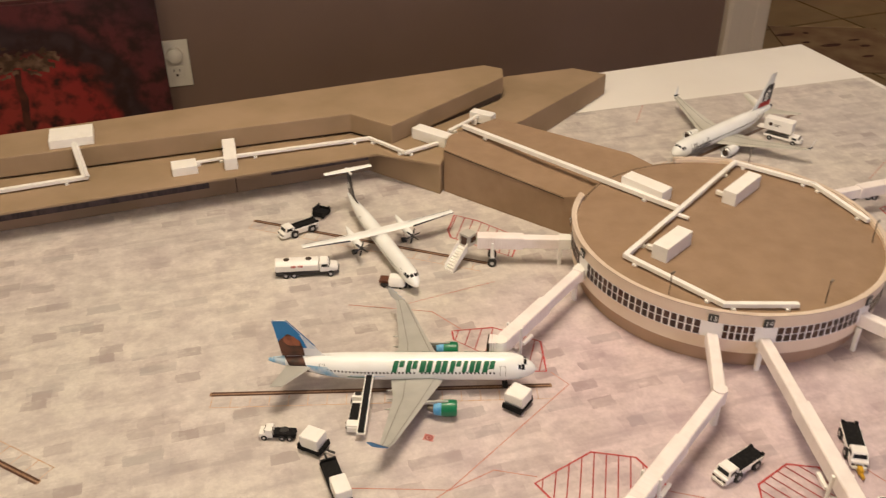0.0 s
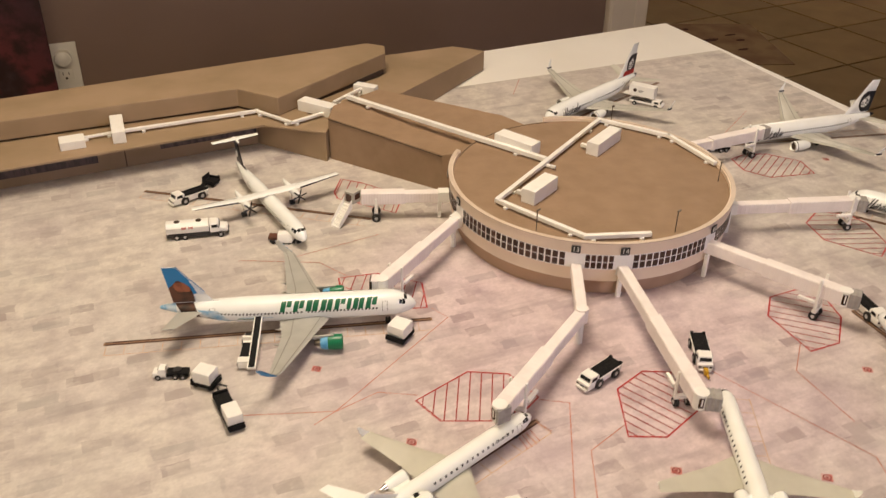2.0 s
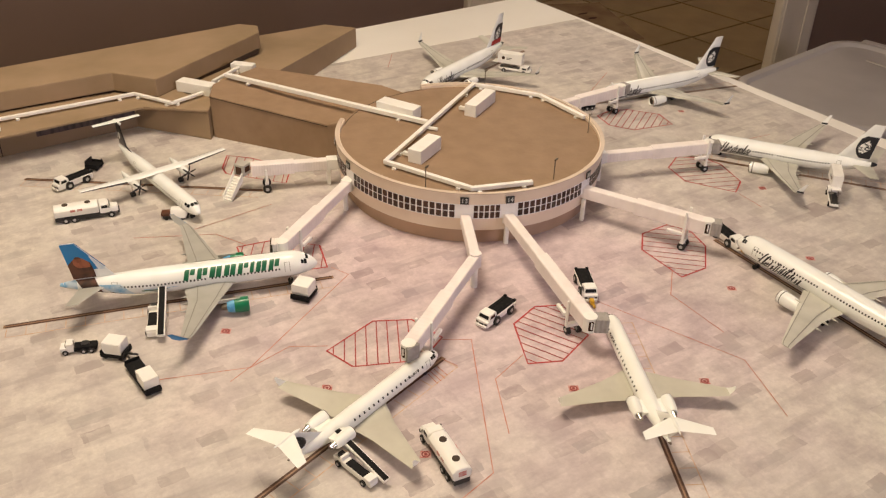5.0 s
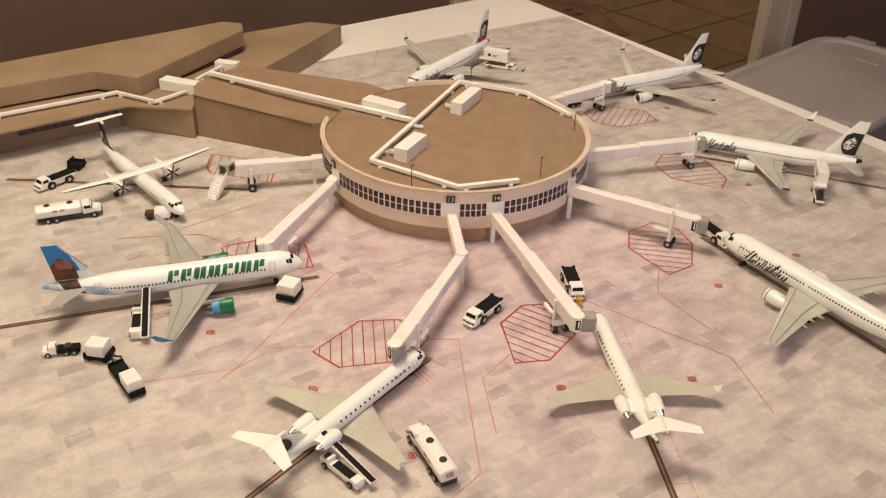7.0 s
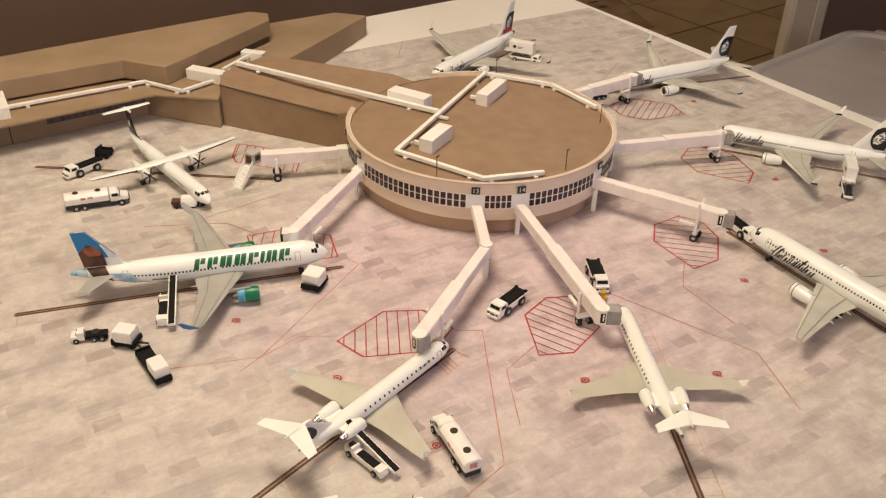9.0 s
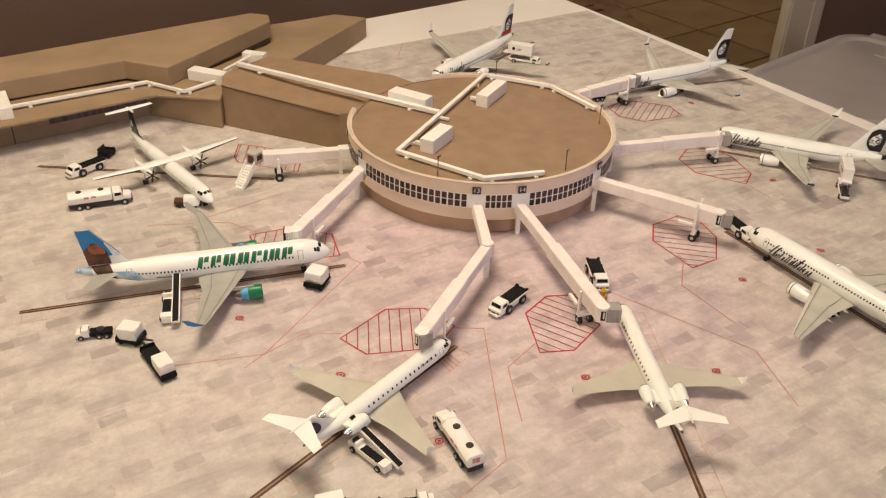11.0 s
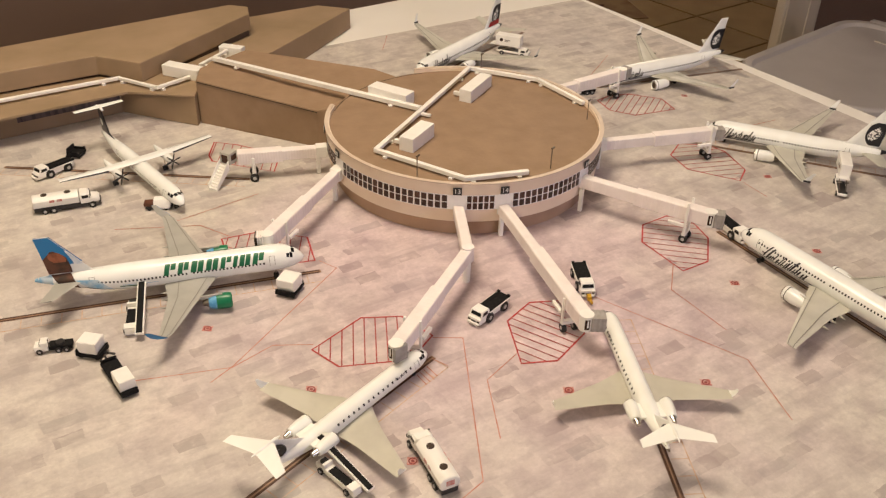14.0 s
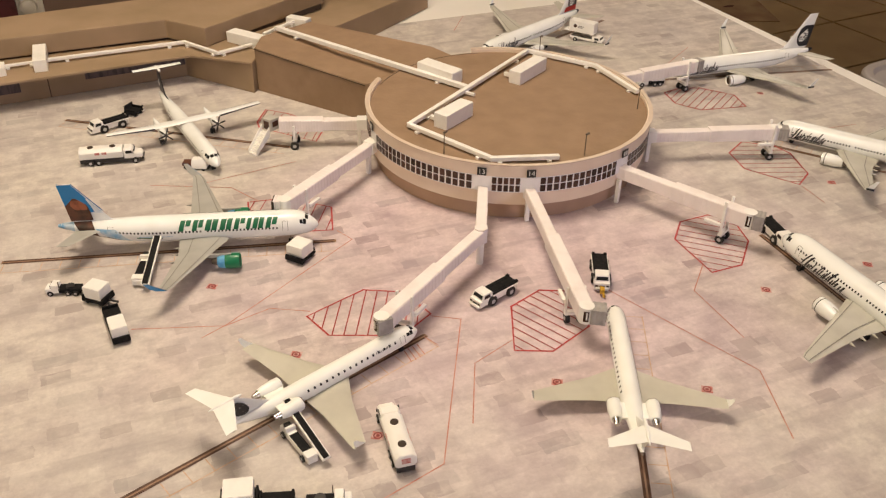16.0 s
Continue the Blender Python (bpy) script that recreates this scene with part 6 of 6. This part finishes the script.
dolly((-0.2920, -0.3265), -18, "empty black cargo dolly with raised end rails", (0.0185, 0.0140))
d_ = dolly((-0.3040, 0.1985), 48, "dark empty cargo dolly behind the tow tractor", (0.0140, 0.0125))
part("side_panel", add_box(fresh(), (0, 0.0054, 0.0068), (0.0125, 0.0010, 0.0060), bevel=0.0003), M_BLACK, d_)

gpu = thing("ground_power_cart", "small white power cart with a red frame under the turboprop nose", "model vehicle", (-0.2655, 0.0655, 0), -25, "ground vehicles")
bm = fresh()
add_loft(bm, [[(x, 0.0055 * k * a, 0.0052 + 0.0042 * k * b) for a, b in ((-1, -.8), (1, -.8), (1, .3), (.6, 1), (-.6, 1), (-1, .3))] for x, k in ((-0.004, .92), (-0.003, 1), (0.008, 1), (0.0095, .85))])
part("housing", bm, M_WHITE, gpu, "rounded white housing", smooth=True)
part("red_frame", add_box(fresh(), (-0.0085, 0.001, 0.0042), (0.0085, 0.0080, 0.0028), bevel=0.0005), M_BROWN, gpu, "red tow frame")
part("base", add_box(fresh(), (0, 0, 0.0022), (0.022, 0.0100, 0.0014)), M_BLACK, gpu)
for x in (-0.008, 0.006):
    for s in (-1, 1):
        wheel(gpu, x, s * 0.0046, 0.0017, 0.0014, hub=False)


def catering_truck(at, heading, label, lift, box_shift=0.0):
    v = thing("catering_truck", label, "model vehicle", (*at, 0), heading, "ground vehicles")
    bm = add_box(fresh(), (0.0125, 0, 0.0062), (0.0100, 0.0105, 0.0066), bevel=0.0010)
    add_box(bm, (0.0185, 0, 0.0046), (0.0045, 0.0100, 0.0034), bevel=0.0009)
    c = part("cab", bm, M_WHITE, v)
    part("windscreen", add_box(fresh(), (0.0177, 0, 0.0077), (0.0004, 0.0085, 0.0026)), M_GLASS, c)
    for s in (-1, 1):
        part("side_window", add_box(fresh(), (0.0135, s * 0.0053, 0.0074), (0.0050, 0.0003, 0.0024)), M_GLASS, c)
    part("frame", add_box(fresh(), (-0.006, 0, 0.0046), (0.0280, 0.0100, 0.0026), bevel=0.0005), M_WHITE, v)
    part("frame_deck", add_box(fresh(), (-0.006, 0, 0.0062), (0.0260, 0.0088, 0.0006)), M_BLACK, v, "black deck under the lift")
    for s in (-1, 1):
        for t in (-1, 1):
            part("scissor_arm", add_box(fresh(), (-0.006, s * 0.0036, (0.006 + lift) / 2), (math.hypot(0.020, lift - 0.006), 0.0008, 0.0010), 0, tilt=t * math.degrees(math.atan2(lift - 0.006, 0.020))), M_BRASS, v)
    b = part("cargo_box", add_box(fresh(), (-0.006 + box_shift, 0, lift + 0.0065), (0.0310, 0.0120, 0.0130), bevel=0.0007), M_WHITE, v, "white raised cargo box")
    for s in (-1, 1):
        part("round_mark", add_cyl(fresh(), (-0.014 + box_shift, s * 0.00595, lift + 0.0072), (-0.014 + box_shift, s * 0.00625, lift + 0.0072), 0.0021, seg=20), M_BROWN, b, "dark round mark")
        part("label_bar", add_box(fresh(), (-0.0065 + box_shift, s * 0.0061, lift + 0.0074), (0.0070, 0.0002, 0.0007)), M_LINE, b)
        part("label_bar", add_box(fresh(), (-0.0075 + box_shift, s * 0.0061, lift + 0.0058), (0.0050, 0.0002, 0.0007)), M_LINE, b)
    part("platform", add_box(fresh(), (-0.0240 + box_shift, 0, lift + 0.0004), (0.0080, 0.0105, 0.0010)), M_WHITE, v)
    for x in (-0.013, 0.0130):
        for s in (-1, 1):
            wheel(v, x, s * 0.0052, 0.0025, 0.0018)
    return v


catering_truck((0.2130, 0.2165), -54, "white catering truck with raised box at an airliner's tail", 0.0115)
catering_truck((0.2760, -0.2075), 42, "white catering truck with raised box against an airliner's rear door", 0.0165, 0.0175).scale = (0.92, 0.80, 0.92)
v = baggage_tug((0.2095, 0.0810), 166, "small white service truck half hidden behind a jet bridge")
part("cargo_bed", add_box(fresh(), (-0.008, 0, 0.0082), (0.0150, 0.0086, 0.0050), bevel=0.0006), M_WHITE, v)

# ---------------- storage tote beside the table ----------------
tote = thing("storage_tote", "milky translucent plastic storage tote with lid beside the table", "storage bin")


def rounded(cx, cy, w, d, r, ang, seg=8):
    out = []
    for sx, sy, a0 in ((1, 1, 0), (-1, 1, 90), (-1, -1, 180), (1, -1, 270)):
        for i in range(seg + 1):
            a = radians(a0 + 90 * i / seg)
            x, y = sx * (w / 2 - r) + r * math.cos(a), sy * (d / 2 - r) + r * math.sin(a)
            c, s = math.cos(radians(ang)), math.sin(radians(ang))
            out.append((cx + c * x - s * y, cy + s * x + c * y))
    return out


TC = (1.352, 0.462)
TW, TD, TA = 0.530, 0.345, 9.0
TZ = -0.300


def loop(w, d, r, z):
    return [(x, y, z) for x, y in rounded(*TC, w, d, r, TA)]


part("tub", add_loft(fresh(), [loop(TW - 0.11, TD - 0.11, 0.06, FLOOR), loop(TW - 0.05, TD - 0.05, 0.07, TZ - 0.05), loop(TW - 0.03, TD - 0.03, 0.075, TZ - 0.014)]), M_TOTE, tote, smooth=True)
part("lid", add_loft(fresh(), [loop(TW - 0.004, TD - 0.004, 0.078, TZ - 0.022), loop(TW, TD, 0.080, TZ - 0.018), loop(TW, TD, 0.080, TZ - 0.003), loop(TW - 0.006, TD - 0.006, 0.078, TZ + 0.001), loop(TW - 0.016, TD - 0.016, 0.074, TZ + 0.002),
                               loop(TW - 0.040, TD - 0.040, 0.062, TZ + 0.001), loop(TW - 0.052, TD - 0.052, 0.056, TZ - 0.007), loop(TW - 0.075, TD - 0.075, 0.050, TZ - 0.008)]), M_LID, tote, "flat milky lid with a raised rim", smooth=True)
part("latch", add_box(fresh(), (1.6020, 0.590, TZ + 0.0005), (0.022, 0.070, 0.006), TA, bevel=0.003), M_LID, tote, "pale snap latch on the lid's end")
part("lid_slot", add_box(fresh(), (1.502, 0.505, TZ - 0.0075), (0.006, 0.074, 0.003), 3, bevel=0.001), M_PLATE, tote, "thin pale moulded bar on the lid")

# ---------------- mat on the hall floor ----------------
rug = thing("floor_mat", "thin reddish brown mat with dark patches on the tiles", "mat", (1.95, 2.13, FLOOR + 0.0006), -20)
part("sheet", add_box(fresh(), (0, 0, 0.0015), (0.42, 0.50, 0.003), bevel=0.001), material("mat_brown", (0.150, 0.088, 0.052), 0.85, second=(0.215, 0.145, 0.080), scale=9, mix=(0.38, 0.62), spec=0.15), rug)
M_PATCH = material("mat_dark", (0.030, 0.012, 0.010), 0.85, second=(0.06, 0.025, 0.018), scale=30, spec=0.15)
flip = rug.matrix_world.inverted()
for x, y, w, d in ((1.84, 2.325, 0.085, 0.030), (1.93, 2.320, 0.026, 0.022), (1.865, 2.225, 0.034, 0.020), (1.935, 2.170, 0.090, 0.030), (2.058, 2.196, 0.055, 0.016), (2.055, 2.128, 0.044, 0.022), (1.99, 2.03, 0.05, 0.02)):
    rows = []
    for z, k in ((0.0030, 1.0), (0.0036, 0.94)):
        rows.append([(*(flip @ Vector((x + w / 2 * k * math.cos(a) * (1 + 0.12 * math.sin(3 * a)), y + d / 2 * k * math.sin(a), 0)))[:2], z) for a in [i * math.tau / 14 for i in range(14)]])
    part("dark_patch", add_loft(fresh(), rows), M_PATCH, rug)

# ---------------- floor tiles ----------------
STEP = 0.343
bm = add_box(fresh(), (0, 0, 0), (STEP - 0.009, STEP - 0.009, 0.010), bevel=0.0025)
tile_mesh = mesh_of("tile", bm, M_TILE)
ux, uy = Vector((math.cos(radians(5)), math.sin(radians(5)))), Vector((-math.sin(radians(5)), math.cos(radians(5))))
rest = fresh()
for i in range(-18, 9):
    for j in range(-16, 11):
        p = Vector((2.25, 1.755)) + ux * STEP * (i + 0.5) + uy * STEP * (j + 0.5)
        if not (-2.7 < p.x < 3.9 and -2.65 < p.y < 4.1):
            continue
        if -1.2 < p.x and p.y > -0.4:
            piece("tile", tile_mesh, floor, pose(p.x, p.y, FLOOR - 0.0045, 0, 0, 5))
        else:
            add_box(rest, (p.x, p.y, FLOOR - 0.0045), (STEP - 0.009, STEP - 0.009, 0.010), 5)
tagged(part("tiling", rest, M_TILE, floor), "brown ceramic tiles away from the hall", "", "", "stuff")
